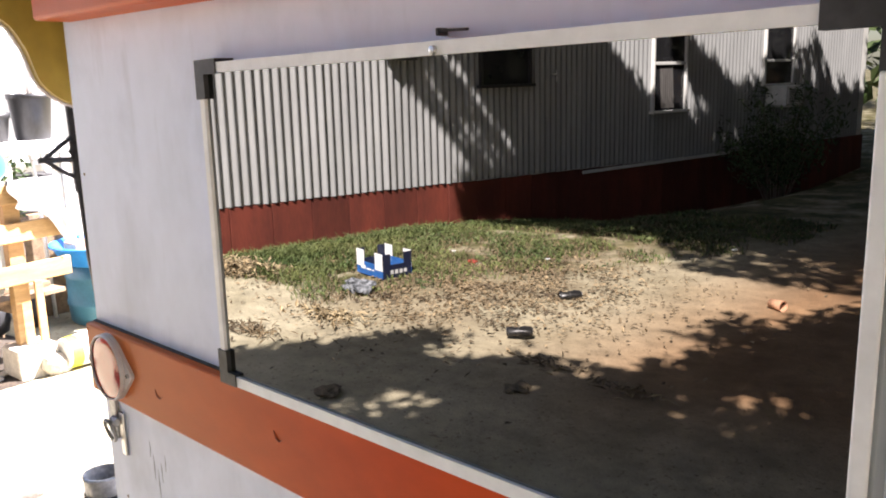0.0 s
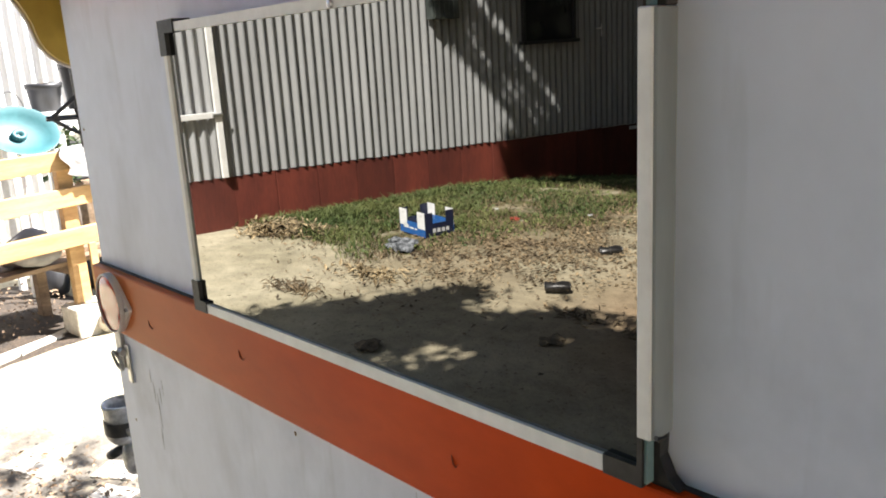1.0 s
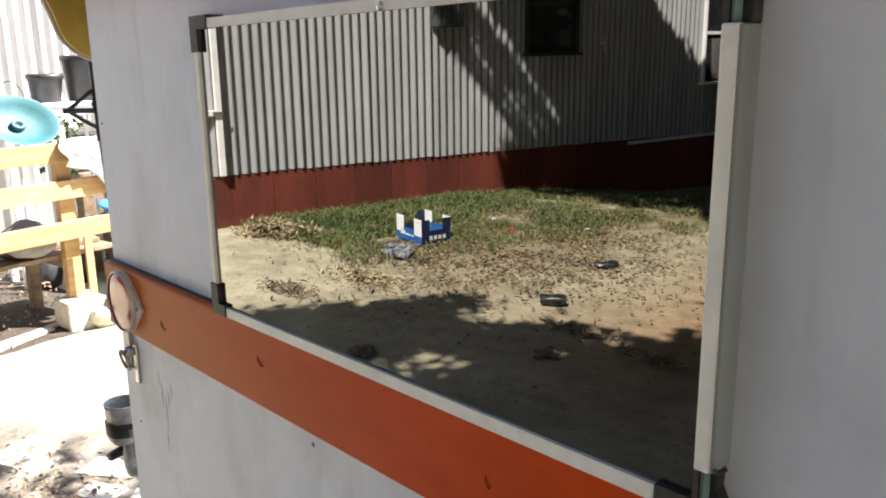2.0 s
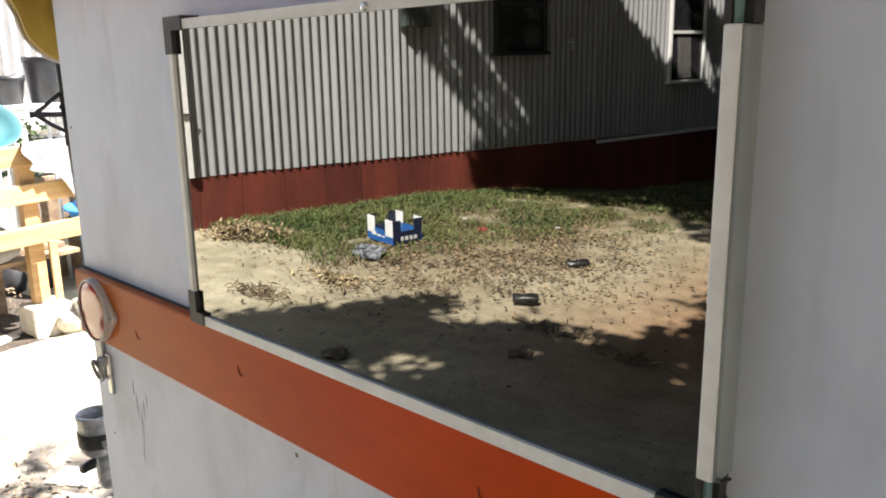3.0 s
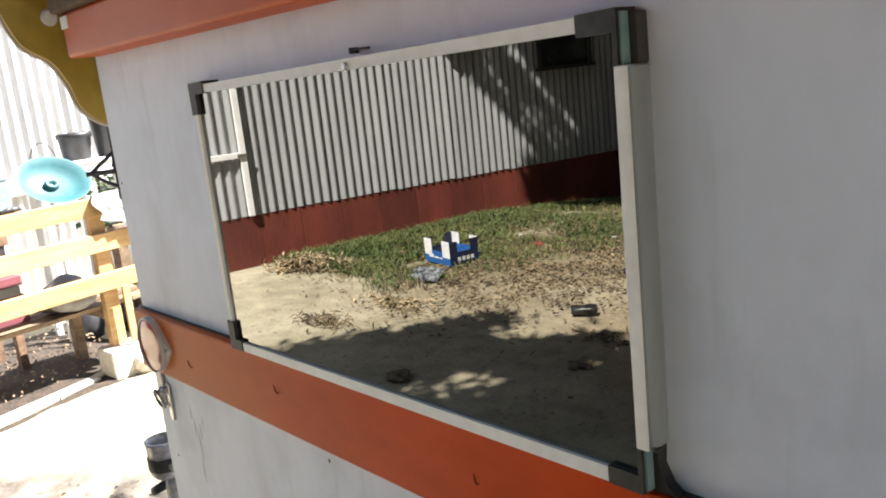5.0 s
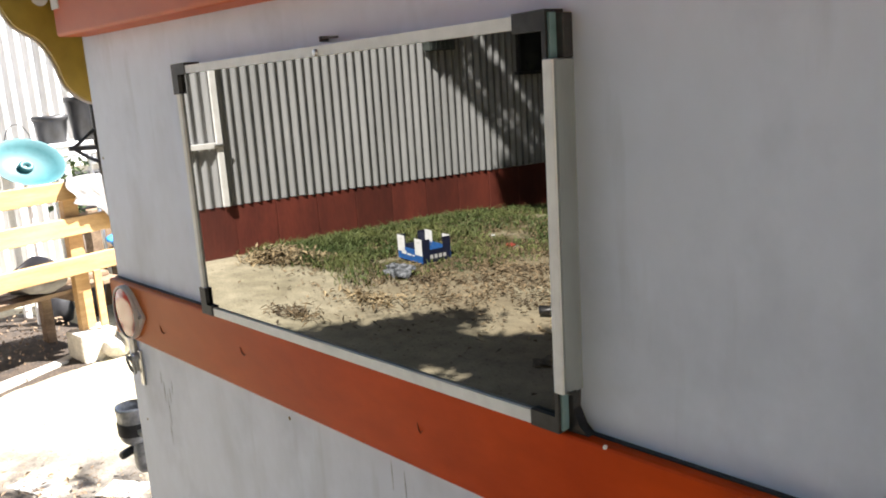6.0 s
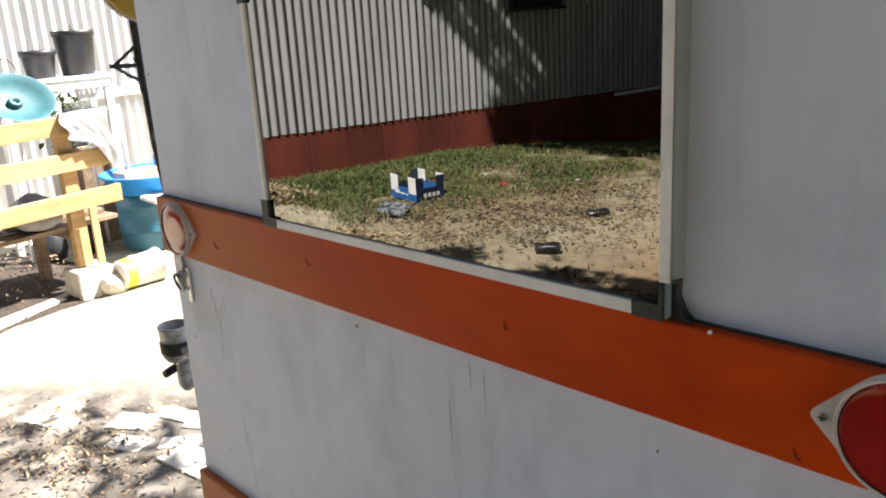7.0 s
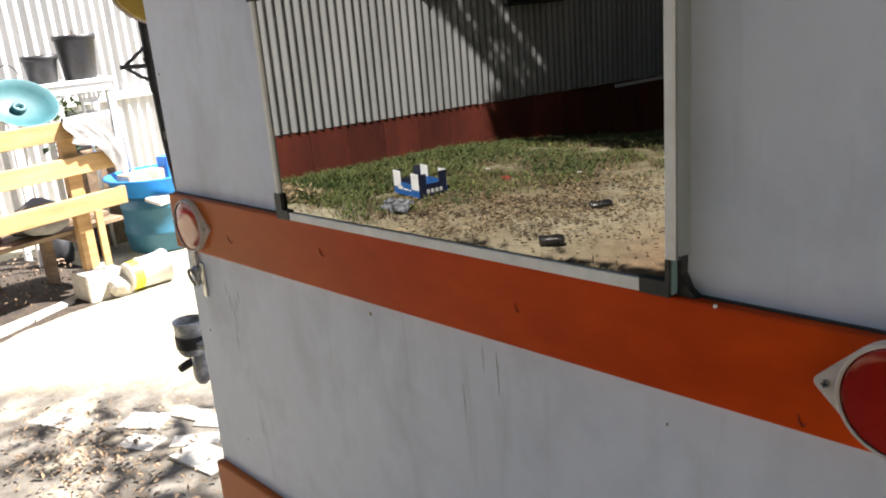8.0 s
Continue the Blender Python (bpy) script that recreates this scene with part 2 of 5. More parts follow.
def ground_material():
    """Pale sand, browner earth away from the fence, a green cast where the grass grows, and gravelly grain."""
    m = bpy.data.materials.new("sandy_ground")
    m.use_nodes = True
    n, link = m.node_tree.nodes, m.node_tree.links.new
    bsdf = n["Principled BSDF"]
    geo = n.new("ShaderNodeNewGeometry")

    def noise_at(scale, detail=6, rough=0.6):
        tex = n.new("ShaderNodeTexNoise")
        tex.inputs["Scale"].default_value, tex.inputs["Detail"].default_value, tex.inputs["Roughness"].default_value = scale, detail, rough
        link(geo.outputs["Position"], tex.inputs["Vector"])
        return tex.outputs["Fac"]

    def span(socket, a, b):
        r = n.new("ShaderNodeMapRange")
        r.inputs["From Min"].default_value, r.inputs["From Max"].default_value = a, b
        link(socket, r.inputs["Value"])
        return r.outputs["Result"]

    def mixed(fac, a, b):
        x = n.new("ShaderNodeMix")
        x.data_type = "RGBA"
        for key, v in (("Factor", fac), ("A", a), ("B", b)):
            if isinstance(v, tuple):
                x.inputs[key].default_value = (*v, 1)
            else:
                link(v, x.inputs[key])
        return x.outputs["Result"]

    def mul(a, b):
        x = n.new("ShaderNodeMath")
        x.operation = "MULTIPLY"
        link(a, x.inputs[0])
        link(b, x.inputs[1])
        return x.outputs[0]

    split = n.new("ShaderNodeSeparateXYZ")
    link(geo.outputs["Position"], split.inputs["Vector"])
    sand = mixed(span(noise_at(1.3), 0.35, 0.65), (0.325, 0.288, 0.198), (0.44, 0.395, 0.285))
    earth = mixed(span(noise_at(2.1), 0.35, 0.65), (0.205, 0.117, 0.062), (0.315, 0.19, 0.104))
    base = mixed(mul(span(split.outputs["X"], -2.7, -1.4), span(split.outputs["Y"], -1.8, -3.4)), sand, earth)
    dull = mixed(span(noise_at(2.6), 0.35, 0.65), (0.25, 0.205, 0.135), (0.34, 0.285, 0.195))
    base = mixed(mul(mul(mul(span(split.outputs["X"], -4.7, -3.6), span(split.outputs["X"], -2.1, -2.9)), span(split.outputs["Y"], -2.3, -3.3)), span(noise_at(1.9), 0.30, 0.48)), base, dull)
    # slanting patch of grey dirt, its colour darkened in place of dappled leaf shade
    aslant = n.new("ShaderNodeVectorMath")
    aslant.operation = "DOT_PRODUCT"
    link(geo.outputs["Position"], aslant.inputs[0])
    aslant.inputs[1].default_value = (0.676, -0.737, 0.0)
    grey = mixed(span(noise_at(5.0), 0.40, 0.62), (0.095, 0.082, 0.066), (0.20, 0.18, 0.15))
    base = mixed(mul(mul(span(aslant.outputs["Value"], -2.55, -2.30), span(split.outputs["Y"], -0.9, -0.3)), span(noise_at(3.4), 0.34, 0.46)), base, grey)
    green = mixed(span(noise_at(3.0), 0.4, 0.6), (0.075, 0.075, 0.030), (0.15, 0.125, 0.060))
    spread = n.new("ShaderNodeVectorMath")
    spread.operation = "DOT_PRODUCT"
    link(geo.outputs["Position"], spread.inputs[0])
    spread.inputs[1].default_value = (1.0, 0.38, 0.0)
    patch = mul(mul(span(spread.outputs["Value"], -4.75, -5.7), span(split.outputs["Y"], -3.1, -3.7)), span(noise_at(1.7), 0.40, 0.52))
    base = mixed(patch, base, green)
    specks = mixed(span(noise_at(38, 3, 0.7), 0.60, 0.68), base, (0.17, 0.12, 0.07))
    grain = n.new("ShaderNodeVectorMath")
    grain.operation = "SCALE"
    r = n.new("ShaderNodeMapRange")
    r.inputs["To Min"].default_value, r.inputs["To Max"].default_value = 0.7, 1.3
    link(noise_at(150, 3), r.inputs["Value"])
    blotch = n.new("ShaderNodeVectorMath")
    blotch.operation = "SCALE"
    b = n.new("ShaderNodeMapRange")
    b.inputs["From Min"].default_value, b.inputs["From Max"].default_value = 0.32, 0.68
    b.inputs["To Min"].default_value, b.inputs["To Max"].default_value = 0.74, 1.16
    link(noise_at(5.5, 7, 0.66), b.inputs["Value"])
    link(specks, blotch.inputs[0])
    link(b.outputs["Result"], blotch.inputs["Scale"])
    link(blotch.outputs["Vector"], grain.inputs[0])
    link(r.outputs["Result"], grain.inputs["Scale"])
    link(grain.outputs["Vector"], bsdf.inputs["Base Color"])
    rise = n.new("ShaderNodeBump")
    rise.inputs["Strength"].default_value, rise.inputs["Distance"].default_value = 0.5, 0.02
    link(noise_at(30, 8, 0.7), rise.inputs["Height"])
    link(rise.outputs["Normal"], bsdf.inputs["Normal"])
    bsdf.inputs["Roughness"].default_value = 0.95
    bsdf.inputs["Specular IOR Level"].default_value = 0.2
    return m


M_GROUND = ground_material()


# ---- builders ----
def mesh_of(name, bm, material, smooth=False):
    me = bpy.data.meshes.new(name)
    bm.to_mesh(me)
    bm.free()
    me.materials.append(material)
    for p in me.polygons:
        p.use_smooth = smooth
    return me


def part(name, bm, material, parent, label="", smooth=False):
    ob = new(name, mesh_of(name, bm, material, smooth))
    ob.parent = parent
    return tagged(ob, label=label)


def thing(name, at, label, category, group="", rz=0.0, kind=""):
    ob = new(name)
    ob.empty_display_size = 0.1
    ob.matrix_basis = pose(*at, 0, 0, rz)
    return tagged(ob, label, category, group, kind)


def solo(name, bm, material, at, label, category, group="", rz=0.0, smooth=False, kind="", rx=0.0, ry=0.0):
    ob = new(name, mesh_of(name, bm, material, smooth))
    ob.matrix_basis = pose(*at, rx, ry, rz)
    return tagged(ob, label, category, group, kind)


def box(x0, x1, y0, y1, z0, z1, bevel=0.0, bm=None, turn=None):
    bm = bm or bmesh.new()
    m = Matrix.LocRotScale(((x0 + x1) / 2, (y0 + y1) / 2, (z0 + z1) / 2), None, (x1 - x0, y1 - y0, z1 - z0))
    made = bmesh.ops.create_cube(bm, size=1, matrix=(turn or Matrix()) @ m)
    if bevel:
        edges = list({e for v in made["verts"] for e in v.link_edges})
        bmesh.ops.bevel(bm, geom=edges, offset=bevel, segments=2, affect="EDGES", profile=0.5)
    return bm


def rod(p0, p1, r0, r1=None, n=10, bm=None):
    """A tapered round bar with closed ends."""
    bm = bm or bmesh.new()
    p0, p1 = Vector(p0), Vector(p1)
    way = p1 - p0
    m = Matrix.Translation((p0 + p1) / 2) @ way.to_track_quat("Z", "Y").to_matrix().to_4x4()
    bmesh.ops.create_cone(bm, cap_ends=True, segments=n, radius1=r0, radius2=r0 if r1 is None else r1, depth=way.length, matrix=m)
    return bm


def tube(points, r, n=8, bm=None):
    """A bent round bar through the points; r is one radius or one for each point."""
    bm = bm or bmesh.new()
    pts = [Vector(p) for p in points]
    rs = r if isinstance(r, (list, tuple)) else [r] * len(pts)
    rings = []
    for i, p in enumerate(pts):
        way = (pts[min(i + 1, len(pts) - 1)] - pts[max(i - 1, 0)]).normalized()
        q = way.to_track_quat("Z", "Y")
        rings.append([bm.verts.new(p + q @ Vector((math.cos(a) * rs[i], math.sin(a) * rs[i], 0))) for a in (2 * math.pi * k / n for k in range(n))])
    for a, b in zip(rings, rings[1:]):
        for k in range(n):
            bm.faces.new((a[k], a[(k + 1) % n], b[(k + 1) % n], b[k]))
    bm.faces.new(rings[0][::-1])
    bm.faces.new(rings[-1])
    return bm


def lathe(profile, n=32, bm=None, turn=None, close=True):
    """A turned form: profile rows of radius and height, about z."""
    bm = bm or bmesh.new()
    turn = turn or Matrix()
    rings = [[bm.verts.new(turn @ Vector((max(r, 1e-4) * math.cos(a), max(r, 1e-4) * math.sin(a), z))) for a in (2 * math.pi * k / n for k in range(n))] for r, z in profile]
    for a, b in zip(rings, rings[1:]):
        for k in range(n):
            bm.faces.new((a[k], a[(k + 1) % n], b[(k + 1) % n], b[k]))
    if close:
        bm.faces.new(rings[0][::-1])
        bm.faces.new(rings[-1])
    return bm


def plate(outline, t0, t1, axes="xz", bm=None):
    """A flat plate with that outline in the plane of two axes, from t0 to t1 across it."""
    bm = bm or bmesh.new()
    def at(a, b, t):
        return {"xz": (a, t, b), "yz": (t, a, b), "xy": (a, b, t)}[axes]
    front = [bm.verts.new(at(a, b, t0)) for a, b in outline]
    back = [bm.verts.new(at(a, b, t1)) for a, b in outline]
    bm.faces.new(front)
    bm.faces.new(back[::-1])
    for i in range(len(outline)):
        j = (i + 1) % len(outline)
        bm.faces.new((front[i], back[i], back[j], front[j]))
    bmesh.ops.recalc_face_normals(bm, faces=bm.faces)
    return bm


def rough_up(bm, amount, scale):
    for v in bm.verts:
        v.co += noise.noise_vector(v.co * scale) * amount
    return bm


def lump(r, squash=0.6, rough=0.4, scale=6.0, seed=0, sub=3):
    bm = bmesh.new()
    bmesh.ops.create_icosphere(bm, subdivisions=sub, radius=r)
    for v in bm.verts:
        v.co *= 1 + rough * noise.noise(v.co * scale / max(r, 1e-3) * 0.15 + Vector((seed * 7.3, seed, 0)))
        v.co.z = v.co.z * squash
    return bm


def flat_bits(name, rows, material):
    """One mesh of many small leaves: rows of place, length, width, heading, tilt and fold."""
    verts, faces = [], []
    for p, l, w, head, tilt, fold in rows:
        q = Euler((tilt, fold, head)).to_matrix()
        i = len(verts)
        for a, b, c in ((-l / 2, 0, 0), (0, w / 2, l * 0.10), (l / 2, 0, 0), (0, -w / 2, l * 0.10)):
            v = q @ Vector((a, b, c))
            verts.append((p[0] + v.x, p[1] + v.y, p[2] + v.z))
        faces += [(i, i + 1, i + 2), (i, i + 2, i + 3)]
    me = bpy.data.meshes.new(name)
    me.from_pydata(verts, [], faces)
    me.materials.append(material)
    return me


# ---- ground ----
def dip(x, y):
    """How far the ground falls away beside the far half of the house."""
    along = min(1.0, max(0.0, (-5.6 - y) / 3.8))
    beside = min(1.0, max(0.0, (-4.15 - x - 0.12 * (y + 3.2)) / 1.3))
    fade = min(1.0, max(0.0, (y + 18.0) / 4.0))
    return -0.46 * along * (0.6 + 0.4 * along) * beside * beside * (3 - 2 * beside) * fade


def build_ground():
    xs = [-400, -150, -60, -30, -16, -10] + [round(-8 + 0.14 * i, 3) for i in range(72)] + [4, 8, 16, 40, 120, 400]
    ys = [-400, -150, -60, -34] + [round(-26 + 0.6 * i, 3) for i in range(27)] + [round(-9.6 + 0.14 * i, 3) for i in range(100)] + [6, 9, 16, 40, 120, 400]
    verts, faces = [], []
    for y in ys:
        for x in xs:
            near = 1.0 if -8 < x < 3 and -20 < y < 5 else 0.0
            h = 0.022 * noise.noise(Vector((x * 0.9, y * 0.9, 3))) + 0.010 * noise.noise(Vector((x * 3.1, y * 3.1, 9)))
            verts.append((x, y, near * h - 0.008 + dip(x, y)))
    w = len(xs)
    for j in range(len(ys) - 1):
        for i in range(w - 1):
            a = j * w + i
            faces.append((a, a + 1, a + w + 1, a + w))
    me = bpy.data.meshes.new("ground")
    me.from_pydata(verts, [], faces)
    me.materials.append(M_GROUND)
    for p in me.polygons:
        p.use_smooth = True
    return tagged(new("ground", me), "pale sandy yard with bare earth and leaf litter", "ground", kind="structure")


ground = build_ground()


# ---- house with the corrugated wall, and the fence in line with it ----
PITCH, COVER = 0.0912, 0.7296
WALL_AT, WALL_TURN = (-5.93, -3.2, 0.0), math.degrees(math.atan2(-1, 0.12))


def sheet_mesh(name, height, material, turns=8.35, amp=0.0155, per=10):
    """A corrugated sheet, x along the wall, y outwards; its last ridge laps over the next sheet."""
    n = int(turns * per)
    verts, faces = [], []
    for i in range(n + 1):
        x = i * PITCH / per
        lap = 0.005 * max(0.0, (x - COVER + 0.03) / 0.03) if x > COVER - 0.03 else 0.0
        y = amp * math.cos(2 * math.pi * x / PITCH) + min(lap, 0.006)
        verts += [(x, y, 0), (x, y, height), (x, y - 0.0012, 0), (x, y - 0.0012, height)]
    for i in range(n):
        a, b = 4 * i, 4 * i + 4
        faces += [(a, b, b + 1, a + 1), (a + 2, a + 3, b + 3, b + 2)]
    me = bpy.data.meshes.new(name)
    me.from_pydata(verts, [], faces)
    me.materials.append(material)
    for p in me.polygons:
        p.use_smooth = True
    return me


house = thing("house", WALL_AT, "pale weathered corrugated steel house on a dark red timber skirting", "house", rz=WALL_TURN)
HOUSE_LONG, HOUSE_HIGH = 12.7, 2.75


def window_unit(parent, u0, u1, z0, z1, mid, frame_mat, name="window", curtain=False):
    w = new(name)
    w.parent = parent
    w.location = (u0, 0.036, z0)
    wide, tall, t = u1 - u0, z1 - z0, 0.034
    part("left_jamb", box(0, t, -0.02, 0.03, 0, tall, 0.004), frame_mat, w)
    part("right_jamb", box(wide - t, wide, -0.02, 0.03, 0, tall, 0.004), frame_mat, w)
    part("head", box(t, wide - t, -0.02, 0.028, tall - t, tall, 0.004), frame_mat, w)
    part("sill", box(-0.03, wide + 0.03, -0.02, 0.06, -0.035, 0.0, 0.005), frame_mat, w)
    part("meeting_rail", box(t, wide - t, -0.015, 0.022, mid - z0 - 0.02, mid - z0 + 0.02, 0.003), frame_mat, w)
    part("lower_pane", box(t, wide - t, -0.012, -0.006, 0, mid - z0 - 0.02), M_PANE, w, "dark glass pane")
    part("upper_pane", box(t, wide - t, -0.012, -0.006, mid - z0 + 0.02, tall - t), M_PANE, w, "dark glass pane")
    if curtain:
        bm = bmesh.new()
        prev = None
        for i in range(25):
            x = t + 0.18 + 0.012 * i
            y = -0.002 + 0.003 * math.sin(i * 1.7)
            pair = (bm.verts.new((x, y, 0.03)), bm.verts.new((x - 0.05, y, mid - z0 - 0.03)))
            if prev:
                bm.faces.new((prev[0], pair[0], pair[1], prev[1]))
            prev = pair
        part("curtain", bm, M_CURTAIN, w, "pale gathered curtain")
    return w


window_unit(house, 6.43, 7.18, 1.035, 2.34, 1.655, M_WHITE, curtain=True)
window_unit(house, 9.16, 10.03, 1.325, 2.34, 1.67, M_WHITE)
window_unit(house, 3.40, 4.18, 1.455, 2.28, 1.96, M_BLACK)
part("core_wall", box(0.02, HOUSE_LONG - 0.02, -5.0, -0.035, 0.0, HOUSE_HIGH - 0.05), M_WHITE, house)
part("roof", plate([(-0.3, -5.4), (HOUSE_LONG + 0.3, -5.4), (HOUSE_LONG + 0.3, 0.16), (-0.3, 0.16)], HOUSE_HIGH, HOUSE_HIGH + 0.09, "xy"), M_ROOF, house)
part("bottom_trim", box(5.1, 8.42, 0.018, 0.034, 0.325, 0.365, 0.003), M_WHITE, house, "white bottom trim strip")
bm = box(2.17, 2.50, 0.014, 0.12, 1.725, 2.10, 0.006)
for i in range(5):
    box(2.20 + 0.058 * i, 2.215 + 0.058 * i, 0.12, 0.128, 1.745, 2.08, bm=bm)
part("vent_hood", bm, M_VENT, house, "grey-green ribbed metal vent hood")
bm = rod((4.55, 0.02, 1.55), (4.55, 0.10, 1.55), 0.012)
rod((4.55, 0.10, 1.60), (4.55, 0.10, 1.46), 0.010, bm=bm)
part("wall_tap", bm, M_FLUE, house, "dull metal wall pipe")
for b in range(30):
    u0 = -0.02 + 0.425 * b
    high = 0.456 - 0.014 * min(u0 + 0.42, 8)
    lean = 0.006 * noise.noise(Vector((b * 3.1, 0, 0)))
    part("skirting_board", box(u0 + 0.003, min(u0 + 0.422, HOUSE_LONG), -0.026 + lean, -0.006 + lean, -0.56, high, 0.003), M_SKIRT, house)

ac = thing("window_air_conditioner", Vector(WALL_AT) + Euler((0, 0, radians(WALL_TURN))).to_matrix() @ Vector((9.28, 0.02, 0.99)),
           "white window air conditioner below a sash window", "air conditioner", rz=WALL_TURN)
part("casing", box(0, 0.52, 0, 0.34, 0, 0.30, 0.012), M_WHITE, ac)
part("front_panel", box(0.03, 0.49, 0.34, 0.352, 0.03, 0.27, 0.006), M_TRIM, ac)
for i in range(8):
    part("louvre", box(0.07, 0.45, 0.352, 0.358, 0.055 + 0.026 * i, 0.066 + 0.026 * i), M_CORNER, ac)
part("bracket", box(0.2, 0.3, -0.02, 0.3, -0.03, 0.0, 0.004), M_WHITE, ac)

fence = thing("fence", WALL_AT, "pale weathered corrugated steel fence in line with the house", "fence", rz=WALL_TURN)
gate = thing("gate", WALL_AT, "pale weathered corrugated steel gate with a square tube frame", "gate", rz=WALL_TURN)
for u in (-0.115, -1.22):
    part("gate_stile", box(u, u + 0.055, 0.018, 0.058, 0.462, 2.3, 0.004), M_WHITE, gate)
for z in (0.985, 1.9):
    part("gate_rail", box(-1.165, -0.115, 0.018, 0.062, z, z + 0.05, 0.004), M_WHITE, gate)
part("gate_bolt", rod((-0.15, 0.075, 1.01), (-0.06, 0.075, 1.01), 0.012, n=8), M_SCREW, gate)
part("gate_post", box(-0.045, 0.0, -0.12, -0.04, -0.03, 2.5, 0.004), M_OLD_WOOD, gate)
for b in range(3):
    part("gate_board", box(-1.2 + 0.4 * b, -0.803 + 0.4 * b, -0.024, -0.004, -0.03, 0.458, 0.003), M_SKIRT, gate)
for b in range(9):
    u = -2.6 - 0.9 * b
    part("fence_post", box(u, u + 0.06, -0.09, -0.02, -0.03, 2.5, 0.004), M_OLD_WOOD, fence)
part("fence_rail", box(-9.6, -1.25, 0.016, 0.05, 0.93, 1.0, 0.004), M_WHITE, fence)


# ---- caravan ----
caravan = thing("caravan", (0, 0, 0), "small grey caravan with orange boards and a mustard gable end", "caravan")
X0, X1, DEEP = -0.2925, 1.45, 1.25
part("rear_wall", box(X0, X1, 0.0, 0.018, 0.80, 1.665, 0.0015), M_WALL, caravan, "grey painted panel with scuffs and streaks")
part("side_wall", box(X0, X0 + 0.018, 0.018, DEEP, 0.80, 1.665), M_WALL, caravan)
part("far_side_wall", box(X1 - 0.018, X1, 0.018, DEEP, 0.80, 1.665), M_WALL, caravan)
part("front_wall", box(X0 + 0.018, X1 - 0.018, DEEP - 0.018, DEEP, 0.80, 1.665), M_WALL, caravan)
part("floor_pan", box(X0, X1, 0.0, DEEP, 0.70, 0.80), M_DARK_UNDER, caravan)
part("roof", plate([(X0 + 0.0, -0.0), (X1, -0.0), (X1, DEEP), (X0 + 0.0, DEEP)], 1.665, 1.70, "xy"), M_DARK_UNDER, caravan)
bm = plate([(X0 - 0.001, 1.2165), (X1, 1.2340), (X1, 1.3135), (X0 - 0.001, 1.2945)], -0.0125, 0.0)
bmesh.ops.bevel(bm, geom=bm.edges[:], offset=0.0025, segments=2, affect="EDGES", profile=0.5)
part("waist_board", bm, M_ORANGE, caravan, "orange painted waist board with chipped knots")
# thin dark strip drawn for the shadow line along the board's top edge
part("waist_shadow_line", plate([(X0, 1.2940), (X1, 1.3130), (X1, 1.3147), (X0, 1.2956)], -0.004, 0.0), M_CORNER, caravan, "dark strip drawn for the shadow line above the waist board")
part("sill_board", box(X0 - 0.001, X1, -0.0125, 0.0, 0.77, 0.866, 0.003), M_ORANGE, caravan, "orange painted bottom board")
part("fascia", box(X0 + 0.025, X1, -0.040, 0.0, 1.6165, 1.668, 0.004), M_RED_ORANGE, caravan, "red-orange fascia board under the roof edge")
part("fascia_cap", box(X0 + 0.02, X1, -0.05, 0.0, 1.668, 1.70, 0.003), M_DARK_UNDER, caravan)
part("fascia_patch", box(X0 + 0.027, X0 + 0.050, -0.0415, -0.040, 1.650, 1.664), M_TRIM, caravan, "small pale sticker")
# shaped gable board along the side, scalloped at its front end
scallop = []
stops = [(-0.086, 1.70), (-0.083, 1.678), (-0.066, 1.640), (-0.036, 1.618), (-0.020, 1.590), (-0.008, 1.556), (0.022, 1.533), (0.07, 1.527), (0.14, 1.56), (0.20, 1.53)]
for k in range(len(stops) - 1):
    p0, p1, p2, p3 = (Vector(stops[min(max(m, 0), len(stops) - 1)]) for m in (k - 1, k, k + 1, k + 2))
    for step in range(7):
        f = step / 7
        q = 0.5 * (2 * p1 + (p2 - p0) * f + (2 * p0 - 5 * p1 + 4 * p2 - p3) * f * f + (3 * p1 - p0 - 3 * p2 + p3) * f ** 3)
        scallop.append((q.x, q.y))
outline = scallop + [(0.26, 1.56), (0.5, 1.6), (DEEP, 1.6), (DEEP, 1.78), (0.1, 1.78), (-0.10, 1.74)]
part("gable_board", plate(outline, -0.356, -0.344, "yz"), M_YELLOW, caravan, "mustard yellow scalloped gable board")
part("gable_edge", tube([(-0.357, a - 0.0006, b - 0.0006) for a, b in scallop], 0.0022, 6), M_RIM, caravan, "pale edging of the gable board")
part("gable_soffit", box(-0.344, X0, -0.06, DEEP, 1.70, 1.715), M_DARK_UNDER, caravan)
# white disc in place of a hole that lets the bright yard show through
part("gable_hole_disc", lathe([(0.001, 0.0), (0.0095, 0.0), (0.0105, 0.004), (0.008, 0.008), (0.001, 0.009)], 20, turn=Matrix.Translation((-0.343, -0.030, 1.672)) @ Matrix.Rotation(radians(90), 4, "Y")),
     M_TRIM, caravan, "small white disc standing in for a bright hole in the board")
for x in (-0.2, 1.36):
    for y in (0.1, DEEP - 0.1):
        part("steady_leg", box(x - 0.025, x + 0.025, y - 0.025, y + 0.025, -0.02, 0.70, 0.003), M_DARK_UNDER, caravan)
part("edge_gap", box(X0 - 0.005, X0 - 0.0005, 0.003, 0.016, 1.04, 1.17), M_BLACK, caravan, "dark gap at the panel edge")
